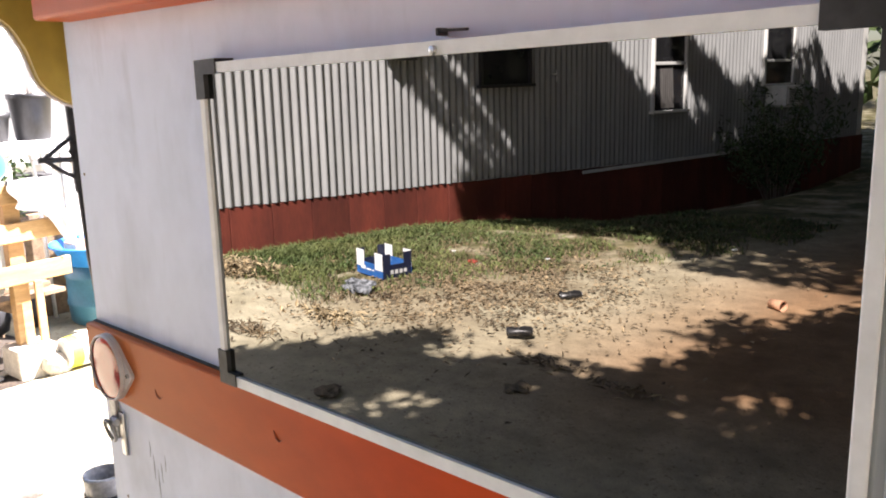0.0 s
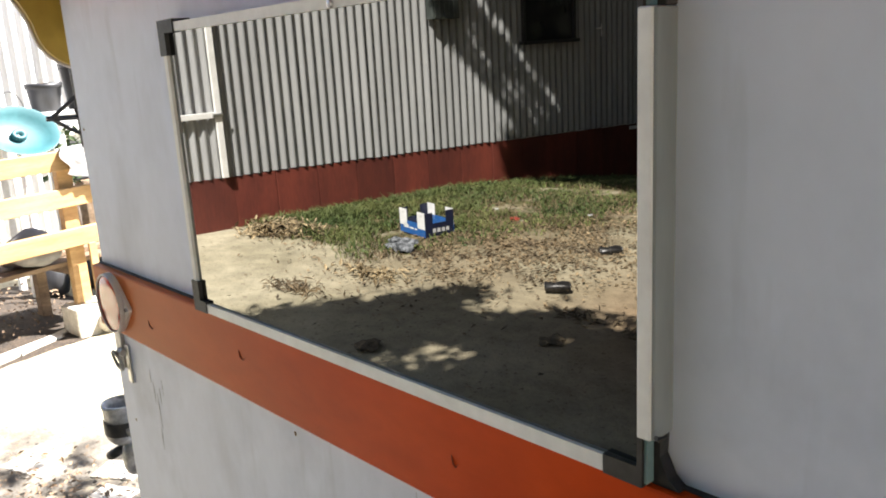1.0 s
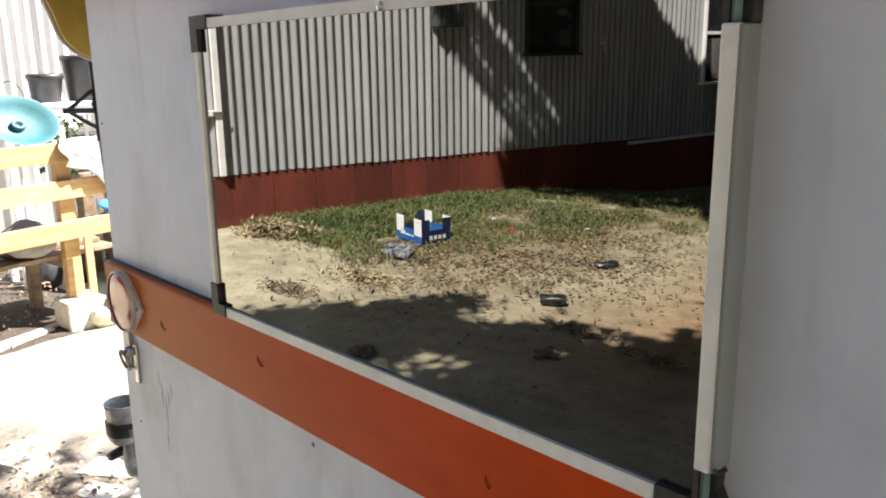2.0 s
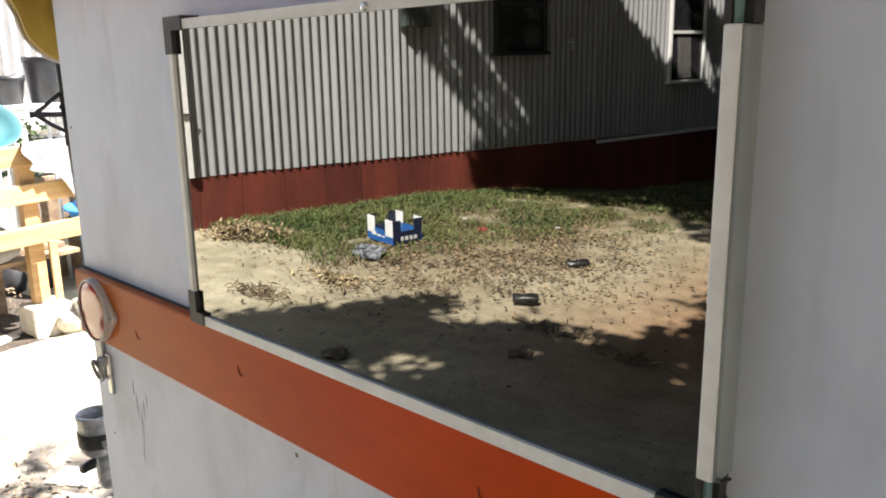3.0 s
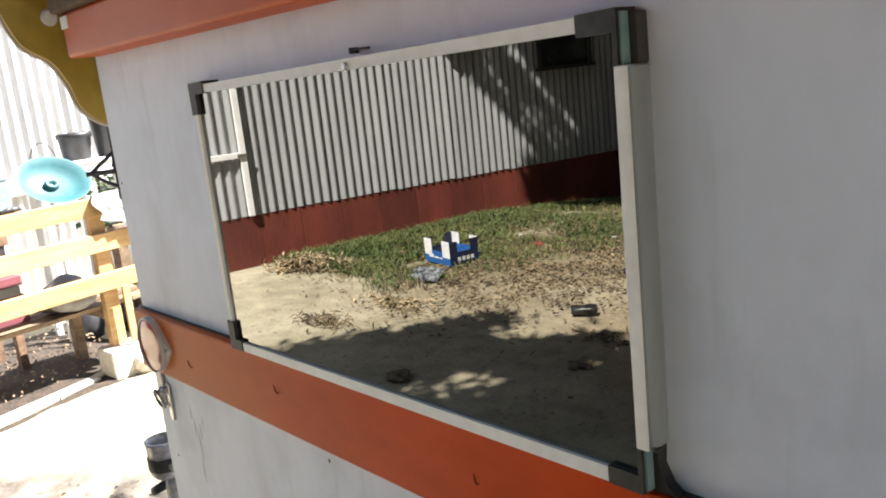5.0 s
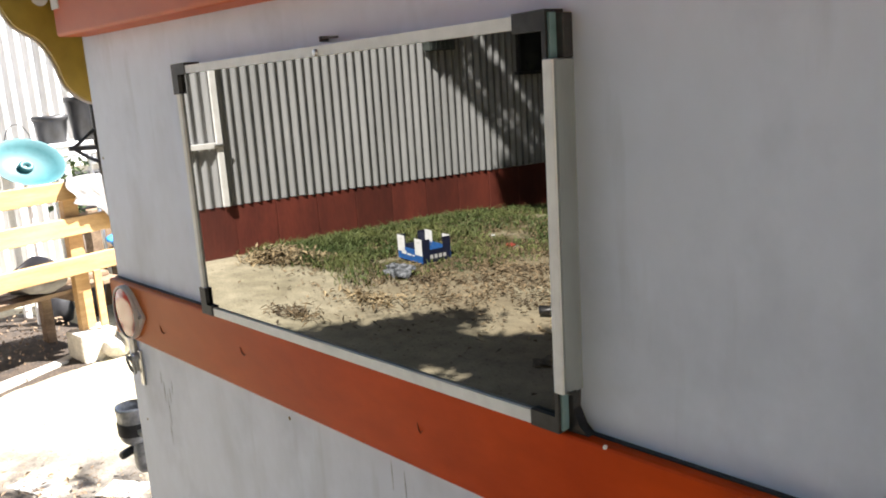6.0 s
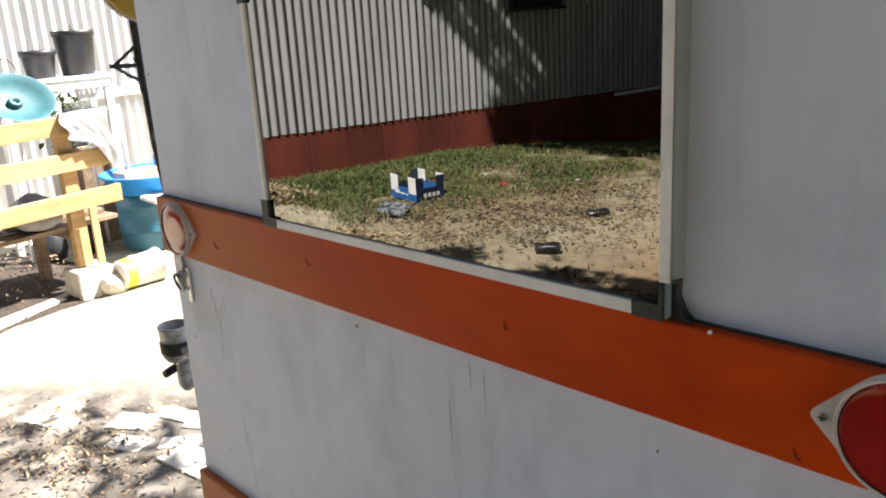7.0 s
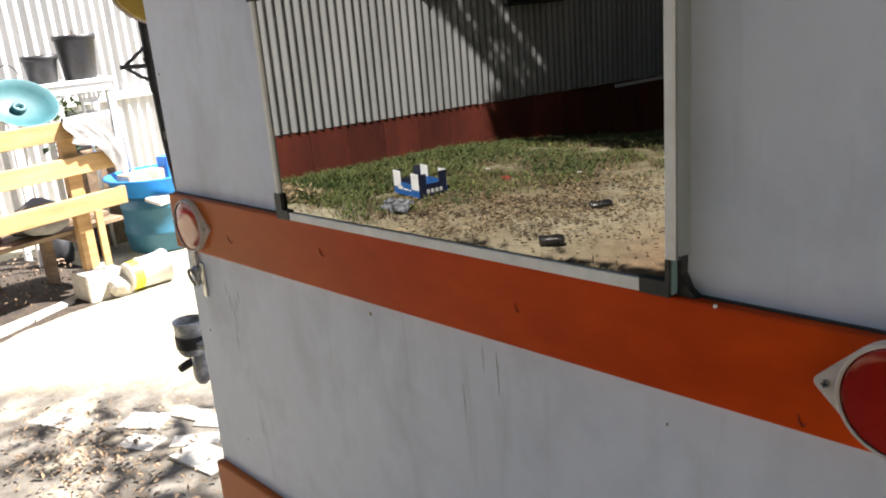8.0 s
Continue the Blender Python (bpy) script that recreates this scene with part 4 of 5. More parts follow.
# white table with pots
table = thing("garden_table", (-5.2, 1.28, 0.0), "white plastic garden table carrying black pots", "table")
part("tabletop", box(-0.22, 0.16, -0.14, 0.62, 1.185, 1.215, 0.008), M_WHITE, table)
part("apron", box(0.13, 0.15, -0.10, 0.60, 1.13, 1.185, 0.004), M_TRIM, table)
for x in (-0.18, 0.12):
    for y in (-0.10, 0.22, 0.58):
        part("leg", box(x - 0.022, x + 0.022, y - 0.022, y + 0.022, -0.02, 1.185, 0.004), M_WHITE, table)
frame_thing = thing("tube_frame", (-5.16, 1.5, 0.0), "white bent-tube frame with plastic slats", "frame")
part("front_tube", tube([(0, 0.17, 1.20), (0, 0.34, 1.215), (0, 0.385, 1.20), (0, 0.405, 1.15), (0.0, 0.44, 0.75), (0.0, 0.47, -0.02)], 0.013, 10), M_WHITE, frame_thing, smooth=True)
part("rear_tube", tube([(0, 0.17, 1.20), (0.0, 0.20, 0.95), (0.0, 0.22, -0.02)], 0.013, 10), M_WHITE, frame_thing, smooth=True)
part("cross_bar", box(-0.01, 0.01, 0.18, 0.42, 1.05, 1.085, 0.003), M_WHITE, frame_thing)
part("cross_bar", box(-0.01, 0.01, 0.20, 0.44, 0.78, 0.81, 0.003), M_WHITE, frame_thing)
for k in range(6):
    part("slat", box(-0.006, 0.006, 0.20 + 0.036 * k, 0.222 + 0.036 * k, 1.085, 1.19, 0.002), M_WHITE, frame_thing)
solo("black_crate", box(-0.10, 0.10, -0.13, 0.13, 0, 0.26, 0.01), M_POT, (-5.34, 1.72, 0.72), "black plastic crate behind the white frame", "crate")
solo("crate_stand", box(-0.12, 0.12, -0.15, 0.15, -0.02, 0.72, 0.01), M_OLD_WOOD, (-5.34, 1.72, 0.0), "weathered timber box standing by the fence", "box")


def flower_pot(at, r0, r1, h, label):
    p = thing("flower_pot", at, label, "pot", "black pots")
    part("shell", lathe([(0.001, 0), (r0, 0), (r0 + 0.003, 0.01), (r1 - 0.004, h - 0.035), (r1 + 0.004, h - 0.035), (r1 + 0.005, h), (r1 - 0.004, h), (r0 - 0.004, 0.02), (0.001, 0.02)], 36, close=False), M_POT, p, smooth=True)
    part("soil", lathe([(0.001, h - 0.055), (r1 - 0.008, h - 0.06)], 24, close=False), M_SOIL_AND_SHADE, p, "dry soil")
    return p


def stems(parent, base_z, n, high, spread, seed):
    bm = bmesh.new()
    rnd = random.Random(seed)
    for _ in range(n):
        a, r = rnd.uniform(0, 6.28), rnd.uniform(0, spread)
        x, y = r * math.cos(a), r * math.sin(a)
        h = high * rnd.uniform(0.5, 1)
        tube([(x, y, base_z), (x * 1.2, y * 1.2, base_z + h * 0.5), (x * 1.6 + rnd.uniform(-0.02, 0.02), y * 1.6, base_z + h)], [0.0025, 0.002, 0.001], 5, bm)
    part("stems", bm, M_LITTER, parent, "thin dry plant stems")


big = flower_pot((-5.20, 1.735, 1.215), 0.105, 0.135, 0.30, "large black plastic pot on the white table")
stems(big, 0.24, 10, 0.12, 0.05, 4)
small = flower_pot((-5.18, 1.475, 1.215), 0.085, 0.112, 0.185, "small black plastic pot on the white table")
stems(small, 0.12, 8, 0.10, 0.06, 5)

dish = thing("aqua_dish", (-4.90, 1.19, 0.015), "aqua plastic wheel-shaped dish on a grey stake", "dish")
FACE = Matrix.Translation((0, 0, 1.075)) @ Matrix.Rotation(radians(52), 4, "Y") @ Matrix.Rotation(radians(-8), 4, "X") @ Matrix.Diagonal((0.80, 1.02, 0.85, 1))
part("bowl", lathe([(0.03, 0.0), (0.10, 0.012), (0.18, 0.045), (0.225, 0.085), (0.232, 0.085), (0.185, 0.035), (0.10, 0.0), (0.03, -0.012)], 44, turn=FACE, close=False), M_AQUA, dish, smooth=True)
part("hub", lathe([(0.001, -0.02), (0.03, -0.02), (0.05, 0.0), (0.045, 0.04), (0.025, 0.045), (0.02, 0.02), (0.001, 0.02)], 24, turn=FACE), M_AQUA, dish, smooth=True)
part("stake", rod((-0.03, 0, -0.03), (-0.03, 0, 1.05), 0.014, n=10), M_TRIM, dish)

plant = thing("green_plant", (-5.12, 1.54, 0.0), "small leafy green plant in a black pot", "plant")
part("pot", lathe([(0.001, -0.01), (0.09, -0.01), (0.11, 0.20), (0.10, 0.20), (0.09, 0.02), (0.001, 0.02)], 24, close=False), M_POT, plant, smooth=True)
part("stem", tube([(0, 0, 0.02), (0.01, 0.01, 0.5), (0.0, -0.01, 0.95)], [0.012, 0.009, 0.005], 7), M_BARK, plant)
rnd = random.Random(11)
rows = []
for _ in range(150):
    z = rnd.uniform(0.72, 1.10)
    rows.append(((rnd.gauss(0, 0.05), rnd.gauss(0, 0.055), z), rnd.uniform(0.05, 0.09), rnd.uniform(0.03, 0.05), rnd.uniform(0, 6.3), rnd.uniform(-0.8, 0.8), rnd.uniform(-0.8, 0.8)))
leaves = new("leaves", flat_bits("plant_leaves", rows, M_LEAF))
leaves.parent = plant

# hoop of wire on the table
solo("wire_hoop", tube([(0, 0.085 * math.cos(a), 0.15 * math.sin(a)) for a in (math.pi * k / 16 for k in range(17))], 0.004, 6), M_CORNER, (-5.12, 1.235, 1.213), "thin dark wire hoop standing on the table", "hoop", smooth=True)

# planks and stones on the sand
solo("ground_plank", box(-0.45, 0.30, -0.04, 0.04, 0.0, 0.035, 0.004), M_STONE, (-3.98, 0.72, -0.004), "pale bleached plank lying on the sand", "plank", "ground planks", rz=112, ry=1)
solo("ground_plank", box(-0.35, 0.25, -0.03, 0.03, 0.0, 0.03, 0.004), M_STONE, (-4.14, 1.04, -0.004), "pale bleached plank lying by the bench", "plank", "ground planks", rz=120)
rnd = random.Random(21)
slab = None


def ground_z(x, y):
    return 0.022 * noise.noise(Vector((x * 0.9, y * 0.9, 3))) + 0.010 * noise.noise(Vector((x * 3.1, y * 3.1, 9))) - 0.008 + dip(x, y)


for x, y, rz, sx, sy in ((-2.309, 0.632, 34, 0.95, 1.0), (-2.156, 0.544, 26, 0.85, 0.8), (-2.219, 0.782, 20, 0.8, 0.75), (-2.065, 0.82, 30, 0.8, 0.8), (-1.985, 0.69, 48, 1.0, 0.7),
                         (-1.82, 0.64, 8, 1.3, 1.1), (-2.62, 0.40, 20, 1.4, 0.8), (-2.05, 1.0, 5, 1.0, 0.9), (-1.72, 0.86, 25, 0.9, 0.8)):
    if slab is None:
        bm = box(-0.095, 0.095, -0.065, 0.065, -0.03, 0.006, 0.004)
        slab = solo("paving_slab", rough_up(bm, 0.004, 25), M_STONE, (x, y, ground_z(x, y)), "pale broken paving slab sunk in the sand", "paving slab", "paving slabs", rz=rz)
        slab.scale = (sx, sy, 1)
    else:
        other = copy_thing(slab, Matrix.Translation((x, y, ground_z(x, y) - 0.001 + 0.003 * rnd.random())) @ pose(0, 0, 0, rnd.uniform(-1, 1), rnd.uniform(-1, 1), rz))
        other.scale = (sx, sy, 1)

# ---- the yard in front of the caravan ----
carton = thing("carton", (-4.29, -4.01, 0.012), "empty blue and white card drinks carton on the grass", "carton", rz=9)
L, W, H, UP, T = 0.192, 0.138, 0.105, 0.198, 0.004
part("tray_front", box(-L, L, W - T, W, 0, H), M_CARD_BLUE, carton, "blue printed side")
part("tray_back", box(-L, L, -W, -W + T, 0, H), M_CARD_BLUE, carton, "blue printed side")
part("tray_end", box(L - T, L, -W + T, W - T, 0, H), M_CARD_NAVY, carton, "navy printed end")
part("tray_end", box(-L, -L + T, -W + T, W - T, 0, H), M_CARD_NAVY, carton, "navy printed end")
part("tray_floor", box(-L + T, L - T, -W + T, W - T, 0, T), M_CARD_INSIDE, carton)
for sx in (-1, 1):
    for sy in (-1, 1):
        x0, x1 = sorted((sx * L, sx * (L - 0.11)))
        y0, y1 = sorted((sy * W, sy * (W - 0.075)))
        ya, yb = sorted((sy * (W + 0.001), sy * (W - T)))
        xa, xb = sorted((sx * (L + 0.001), sx * (L - T)))
        post = part("corner_post", plate([(x0, H - 0.042), (x1, H - 0.042), (x1 if sx < 0 else x1, UP), (x0, UP)], ya, yb), M_CARD_WHITE, carton, "white card corner post")
        part("post_side", plate([(y0, H), (y1, H), (y1, UP - 0.004), (y0, UP - 0.004)], xa, xb, "yz"), M_CARD_NAVY, post, "navy side of the post")
        part("print_bar", box((x0 + x1) / 2 - 0.018, (x0 + x1) / 2 + 0.022, sy * W - 0.0018, sy * W + 0.0022, UP - 0.034, UP - 0.024), M_CARD_INSIDE, post, "grey print")
for k, (a, b, z, h) in enumerate(((-0.13, -0.06, 0.045, 0.030), (-0.045, 0.02, 0.045, 0.013), (0.035, 0.07, 0.045, 0.010))):
    part("print_bar", box(a, b, W, W + 0.001, z, z + h), M_CARD_WHITE, carton, "pale print")
for k in range(4):
    part("print_bar", box(L, L + 0.001, -0.09 + 0.042 * k, -0.062 + 0.042 * k, 0.03, 0.062), M_CARD_INSIDE, carton, "grey print")

bm = bmesh.new()
for k in range(5):
    piece = lump(0.055 + 0.012 * (k % 3), 0.62, 0.75, 9, k + 1)
    for v in piece.verts:
        v.co += Vector((0.055 * (k - 2), 0.035 * math.sin(k * 2.3), 0.035))
    me = bpy.data.meshes.new("scratch")
    piece.to_mesh(me)
    piece.free()
    bm.from_mesh(me)
    bpy.data.meshes.remove(me)
solo("crumpled_rag", rough_up(bm, 0.012, 30), M_RAG, (-4.05, -3.53, 0.0), "crumpled grey and white rag lying by the carton", "rag", rz=25)

can = thing("drink_can", (-2.412, -3.415, 0.033), "black drink can lying on the sand", "can", "drink cans", rz=-36)
LIE_X = Matrix.Rotation(radians(90), 4, "Y")
part("body", rough_up(lathe([(0.024, -0.080), (0.031, -0.070), (0.029, -0.02), (0.032, 0.03), (0.031, 0.066), (0.025, 0.078)], 24, turn=LIE_X), 0.009, 26), M_CAN, can, smooth=True)
part("lid", lathe([(0.001, 0.076), (0.023, 0.076), (0.026, 0.0795), (0.027, 0.0785)], 24, turn=LIE_X, close=False), M_ALU, can, "bare metal lid")
part("base", lathe([(0.001, -0.076), (0.020, -0.078), (0.026, -0.081), (0.027, -0.079)], 24, turn=LIE_X, close=False), M_ALU, can, "bare metal base")
part("print_band", lathe([(0.0334, -0.012), (0.0334, -0.006)], 24, turn=LIE_X, close=False), M_CORNER, can, "grey print")
copy_thing(can, pose(-2.673, -4.305, 0.030, 0, 0, -50))
solo("paper_cup", lathe([(0.001, -0.055), (0.028, -0.055), (0.038, 0.055), (0.036, 0.055), (0.026, -0.05), (0.001, -0.05)], 20, turn=LIE_X, close=False), M_TERRACOTTA, (-1.476, -4.93, 0.034), "tan paper cup lying on the earth", "cup", rz=20, smooth=True)
solo("wrapper", rough_up(box(-0.05, 0.05, -0.03, 0.03, 0, 0.025, 0.006), 0.012, 30), M_RED_PAPER, (-3.97, -4.72, 0.008), "crumpled red wrapper on the grass", "wrapper", rz=30)
for x, y, r in ((-2.488, -6.48, 10), (-4.42, -4.97, 40), (-3.9, -4.72, 70), (-3.55, -5.2, 15)):
    solo("paper_scrap", rough_up(box(-0.022, 0.022, -0.016, 0.016, 0, 0.012, 0.003), 0.008, 40), M_CARD_WHITE, (x, y, 0.008), "crumpled white paper scrap on the ground", "paper", "paper scraps", rz=r)
for k, (x, y, r) in enumerate(((-2.585, -2.086, 0.075), (-1.872, -2.733, 0.075))):
    bm = rough_up(lump(r * 0.9, 0.26, 0.7, 9, k + 12), 0.012, 35)
    solo("dirt_clod", bm, M_CLOD, (x, y, 0.012), "dark clump of earth and roots on the sand", "clod", "dirt clods", rz=40 * k)

# ---- grass, weeds and litter ----
rnd = random.Random(5)


def blades(name, spots, material, lo, hi, wide):
    verts, faces = [], []
    for x, y in spots:
        h = rnd.uniform(lo, hi)
        a = rnd.uniform(0, 6.283)
        w = wide * rnd.uniform(0.6, 1.3)
        lx, ly = h * rnd.gauss(0, 0.85), h * rnd.gauss(0, 0.85)
        i = len(verts)
        c, s, g = math.cos(a) * w, math.sin(a) * w, dip(x, y)
        verts += [(x - c, y - s, g - 0.02), (x + c, y + s, g - 0.02), (x + lx * 0.4 + c * 0.7, y + ly * 0.4 + s * 0.7, g + h * 0.6), (x + lx * 0.4 - c * 0.7, y + ly * 0.4 - s * 0.7, g + h * 0.6), (x + lx, y + ly, g + h * rnd.uniform(0.8, 1.0))]
        faces += [(i, i + 1, i + 2, i + 3), (i + 3, i + 2, i + 4)]
    me = bpy.data.meshes.new(name)
    me.from_pydata(verts, [], faces)
    me.materials.append(material)
    return me


def wall_x(y):
    return -5.93 + 0.12 * (-3.2 - y)


spots, dry = [], []
while len(spots) < 25000:
    x, y = rnd.uniform(-5.9, -2.2), rnd.uniform(-8.2, -2.9)
    if x < wall_x(y) + 0.04:
        continue
    clump = noise.noise(Vector((x * 1.7, y * 1.7, 0))) + 0.5 * noise.noise(Vector((x * 5, y * 5, 4)))
    edge = min(1, max(0, (-3.5 - 0.48 * (y + 4) - x) / 0.9)) * min(1, max(0, (-3.12 - 0.12 * math.sin(x * 5) - y) / 0.35))
    near_wall = 1.0 if x < wall_x(y) + 0.5 else 0.0
    p = edge * (0.42 + 1.25 * clump) + 0.25 * near_wall * edge
    if rnd.random() < p:
        (spots if rnd.random() < (0.70 if y > -4.4 and x < -4.2 else 0.40) + 0.25 * near_wall else dry).append((x, y))
rows = [((x + rnd.gauss(0, 0.03), y + rnd.gauss(0, 0.03), 0.006 + 0.04 * rnd.random() ** 2 + dip(x, y)), rnd.uniform(0.02, 0.060), rnd.uniform(0.012, 0.034), rnd.uniform(0, 6.3), rnd.gauss(0, 0.6), rnd.gauss(0, 0.6)) for x, y in spots[::2]]
tagged(new("clover", flat_bits("clover", rows, M_GRASS)), "low broad-leaved green weeds in the grass", "weeds", kind="stuff")
tagged(new("grass", blades("grass", spots, M_GRASS, 0.012, 0.080, 0.0055)), "sparse green grass along the house wall", "grass", kind="stuff")
tagged(new("dry_grass", blades("dry_grass", dry, M_LITTER, 0.012, 0.06, 0.004)), "dry straw-coloured grass among the green", "grass", kind="stuff")
spots = []
for _ in range(60):
    cy = -3.35 - abs(rnd.gauss(0, 1.2))
    cx = wall_x(cy) + 0.15 + abs(rnd.gauss(0, 0.45))
    for _ in range(45):
        spots.append((cx + rnd.gauss(0, 0.06), cy + rnd.gauss(0, 0.06)))
for cx, cy in ((-4.9, -3.34), (-5.12, -3.40), (-4.3, -3.45), (-4.62, -3.36), (-4.78, -3.48), (-4.45, -3.58)):
    for _ in range(40):
        spots.append((cx + rnd.gauss(0, 0.09), cy + rnd.gauss(0, 0.05)))
spots = [(x, y) for x, y in spots if x > wall_x(y) + 0.05]
tagged(new("weeds", blades("weeds", spots, M_GRASS, 0.025, 0.12, 0.006)), "tufts of green weeds at the foot of the wall", "weeds", kind="stuff")

rows = []
while len(rows) < 6800:
    x, y = rnd.uniform(-5.7, -1.2), rnd.uniform(-7.0, -1.6)
    d = math.exp(-((x + 3.50) / 0.95) ** 2 - ((y + 4.2) / 0.85) ** 2) + 1.6 * math.exp(-((x + 5.35) / 0.35) ** 2 - ((y + 3.3) / 0.14) ** 2)
    d = d * (0.7 + noise.noise(Vector((x * 3, y * 3, 7)))) + 0.002
    if rnd.random() < d and x > wall_x(y) + 0.05:
        rows.append(((x, y, 0.006 + 0.010 * rnd.random() + dip(x, y)), rnd.uniform(0.022, 0.058), rnd.uniform(0.010, 0.026), rnd.uniform(0, 6.3), rnd.gauss(0, 0.35), rnd.gauss(0, 0.35)))
for cx, cy, sx, sy, count, high in ((-3.80, -2.43, 0.15, 0.06, 170, 0.03), (-1.43, -3.05, 0.10, 0.03, 60, 0.03), (-1.98, -3.12, 0.14, 0.05, 60, 0.02)):
    for _ in range(count):
        x, y = rnd.gauss(cx, sx), rnd.gauss(cy, sy)
        if x > wall_x(y) + 0.05:
            rows.append(((x, y, 0.004 + high * rnd.random() ** 2), rnd.uniform(0.03, 0.09), rnd.uniform(0.006, 0.018), rnd.uniform(0, 6.3), rnd.gauss(0, 0.5), rnd.gauss(0, 0.5)))
for _ in range(380):
    x, y = rnd.uniform(-4.4, -1.0), rnd.uniform(-0.6, 1.6)
    if rnd.random() < 0.03 + 0.9 * math.exp(-((x + 2.25) / 0.5) ** 2 - ((y - 0.35) / 0.28) ** 2):
        rows.append(((x, y, 0.006 + 0.008 * rnd.random()), rnd.uniform(0.006, 0.024), rnd.uniform(0.004, 0.010), rnd.uniform(0, 6.3), rnd.gauss(0, 0.3), rnd.gauss(0, 0.3)))
heap = []
for cx, cy, sx, sy, count, high in ((-5.48, -3.17, 0.10, 0.07, 380, 0.09), (-5.30, -3.34, 0.12, 0.08, 420, 0.10), (-5.08, -3.46, 0.12, 0.06, 200, 0.06), (-3.66, -2.95, 0.16, 0.07, 150, 0.03)):
    for _ in range(count):
        x, y = rnd.gauss(cx, sx), rnd.gauss(cy, sy)
        if x > wall_x(y) + 0.06:
            heap.append(((x, y, 0.006 + high * rnd.random() ** 2), rnd.uniform(0.04, 0.11), rnd.uniform(0.012, 0.032), rnd.uniform(0, 6.3), rnd.gauss(0, 0.5), rnd.gauss(0, 0.5)))
tagged(new("leaf_heap", flat_bits("leaf_heap", heap, M_STRAW)), "heap of dry straw-coloured leaves at the grass edge", "leaf litter", kind="stuff")
tagged(new("leaf_litter", flat_bits("leaf_litter", rows, M_LITTER)), "fallen dry brown leaves scattered on the ground", "leaf litter", kind="stuff")
rows = []
for _ in range(560):
    x, y = rnd.gauss(-2.17, 0.26), rnd.gauss(0.36, 0.15)
    rows.append(((x, y, 0.004 + 0.012 * rnd.random()), rnd.uniform(0.01, 0.04), rnd.uniform(0.006, 0.018), rnd.uniform(0, 6.3), rnd.gauss(0, 0.4), rnd.gauss(0, 0.4)))
tagged(new("mulch", flat_bits("mulch", rows, M_OLD_WOOD)), "dark leaf mulch on the sand", "mulch", kind="stuff")
rows = []
for _ in range(520):
    x, y = rnd.uniform(-1.3, 0.0), rnd.uniform(0.15, 1.2)
    p = on_bench(x, y, 0.02 + 0.10 * rnd.random())
    rows.append(((p.x, p.y, p.z), rnd.uniform(0.015, 0.036), rnd.uniform(0.010, 0.020), rnd.uniform(0, 6.3), rnd.gauss(0, 0.6), rnd.gauss(0, 0.6)))
tagged(new("bench_litter", flat_bits("bench_litter", rows, M_OLD_WOOD)), "heap of dry leaves under the bench", "leaf litter", kind="stuff")

# bush by the far end of the house
bush = thing("bush", (-4.15, -11.4, dip(-4.15, -11.4)), "dark green ragged bush in front of the house", "bush")
bm = bmesh.new()
rows = []
for k in range(26):
    a, r = rnd.uniform(0, 6.28), rnd.uniform(0.2, 0.95)
    tip = Vector((r * math.cos(a), r * math.sin(a), rnd.uniform(0.55, 1.75) * (1.15 - 0.5 * r)))
    tube([(0.1 * math.cos(a), 0.1 * math.sin(a), -0.02), tip * 0.5 + Vector((0, 0, 0.08)), tip], [0.014, 0.009, 0.003], 5, bm)
    for _ in range(110):
        p = tip * rnd.uniform(0.45, 1.05) + Vector((rnd.gauss(0, 0.09), rnd.gauss(0, 0.09), rnd.gauss(0, 0.09)))
        rows.append(((p.x, p.y, max(p.z, 0.03)), rnd.uniform(0.06, 0.13), rnd.uniform(0.02, 0.04), rnd.uniform(0, 6.3), rnd.uniform(-1.2, 1.2), rnd.uniform(-1.2, 1.2)))
part("branches", bm, M_BARK, bush)
leaves = new("leaves", flat_bits("bush_leaves", rows, M_BUSH))
leaves.parent = bush


# ---- unseen trees, leaves placed to shade the yard ----
def tree(name, base, crown_rows, material, forks, label, trunk_r, fork_z):
    t = thing(name, base, label, "tree")
    b = Vector(base)
    fork = Vector((rnd.uniform(-0.2, 0.2), rnd.uniform(-0.2, 0.2), fork_z))
    part("trunk", tube([(0, 0, -0.05), (0.05, 0.02, fork_z * 0.4), fork], [trunk_r * 1.3, trunk_r, trunk_r * 0.75], 12), M_BARK, t, smooth=True)
    for f in forks:
        tip = Vector(f) - b
        mid = fork.lerp(tip, 0.5) + Vector((0, 0, 0.35))
        part("limb", tube([fork - Vector((0, 0, 0.1)), mid, tip], [trunk_r * 0.5, trunk_r * 0.3, 0.02], 8), M_BARK, t, smooth=True)
    me = flat_bits("crown", [((p[0] - b.x, p[1] - b.y, p[2] - b.z), *rest) for p, *rest in crown_rows], material)
    crown = new("crown", me)
    crown.parent = t
    return tagged(t, kind="")


def leaf(p, big):
    return (p, big * rnd.uniform(0.7, 1.3), big * rnd.uniform(0.32, 0.5), rnd.uniform(0, 6.3), rnd.gauss(0, 0.5), rnd.gauss(0, 0.5))


def lifted(x, y, z, h):
    k = (h - z) / SUN.z
    return (x + SUN.x * k, y + SUN.y * k, h)


near_rows, house_rows = [], []
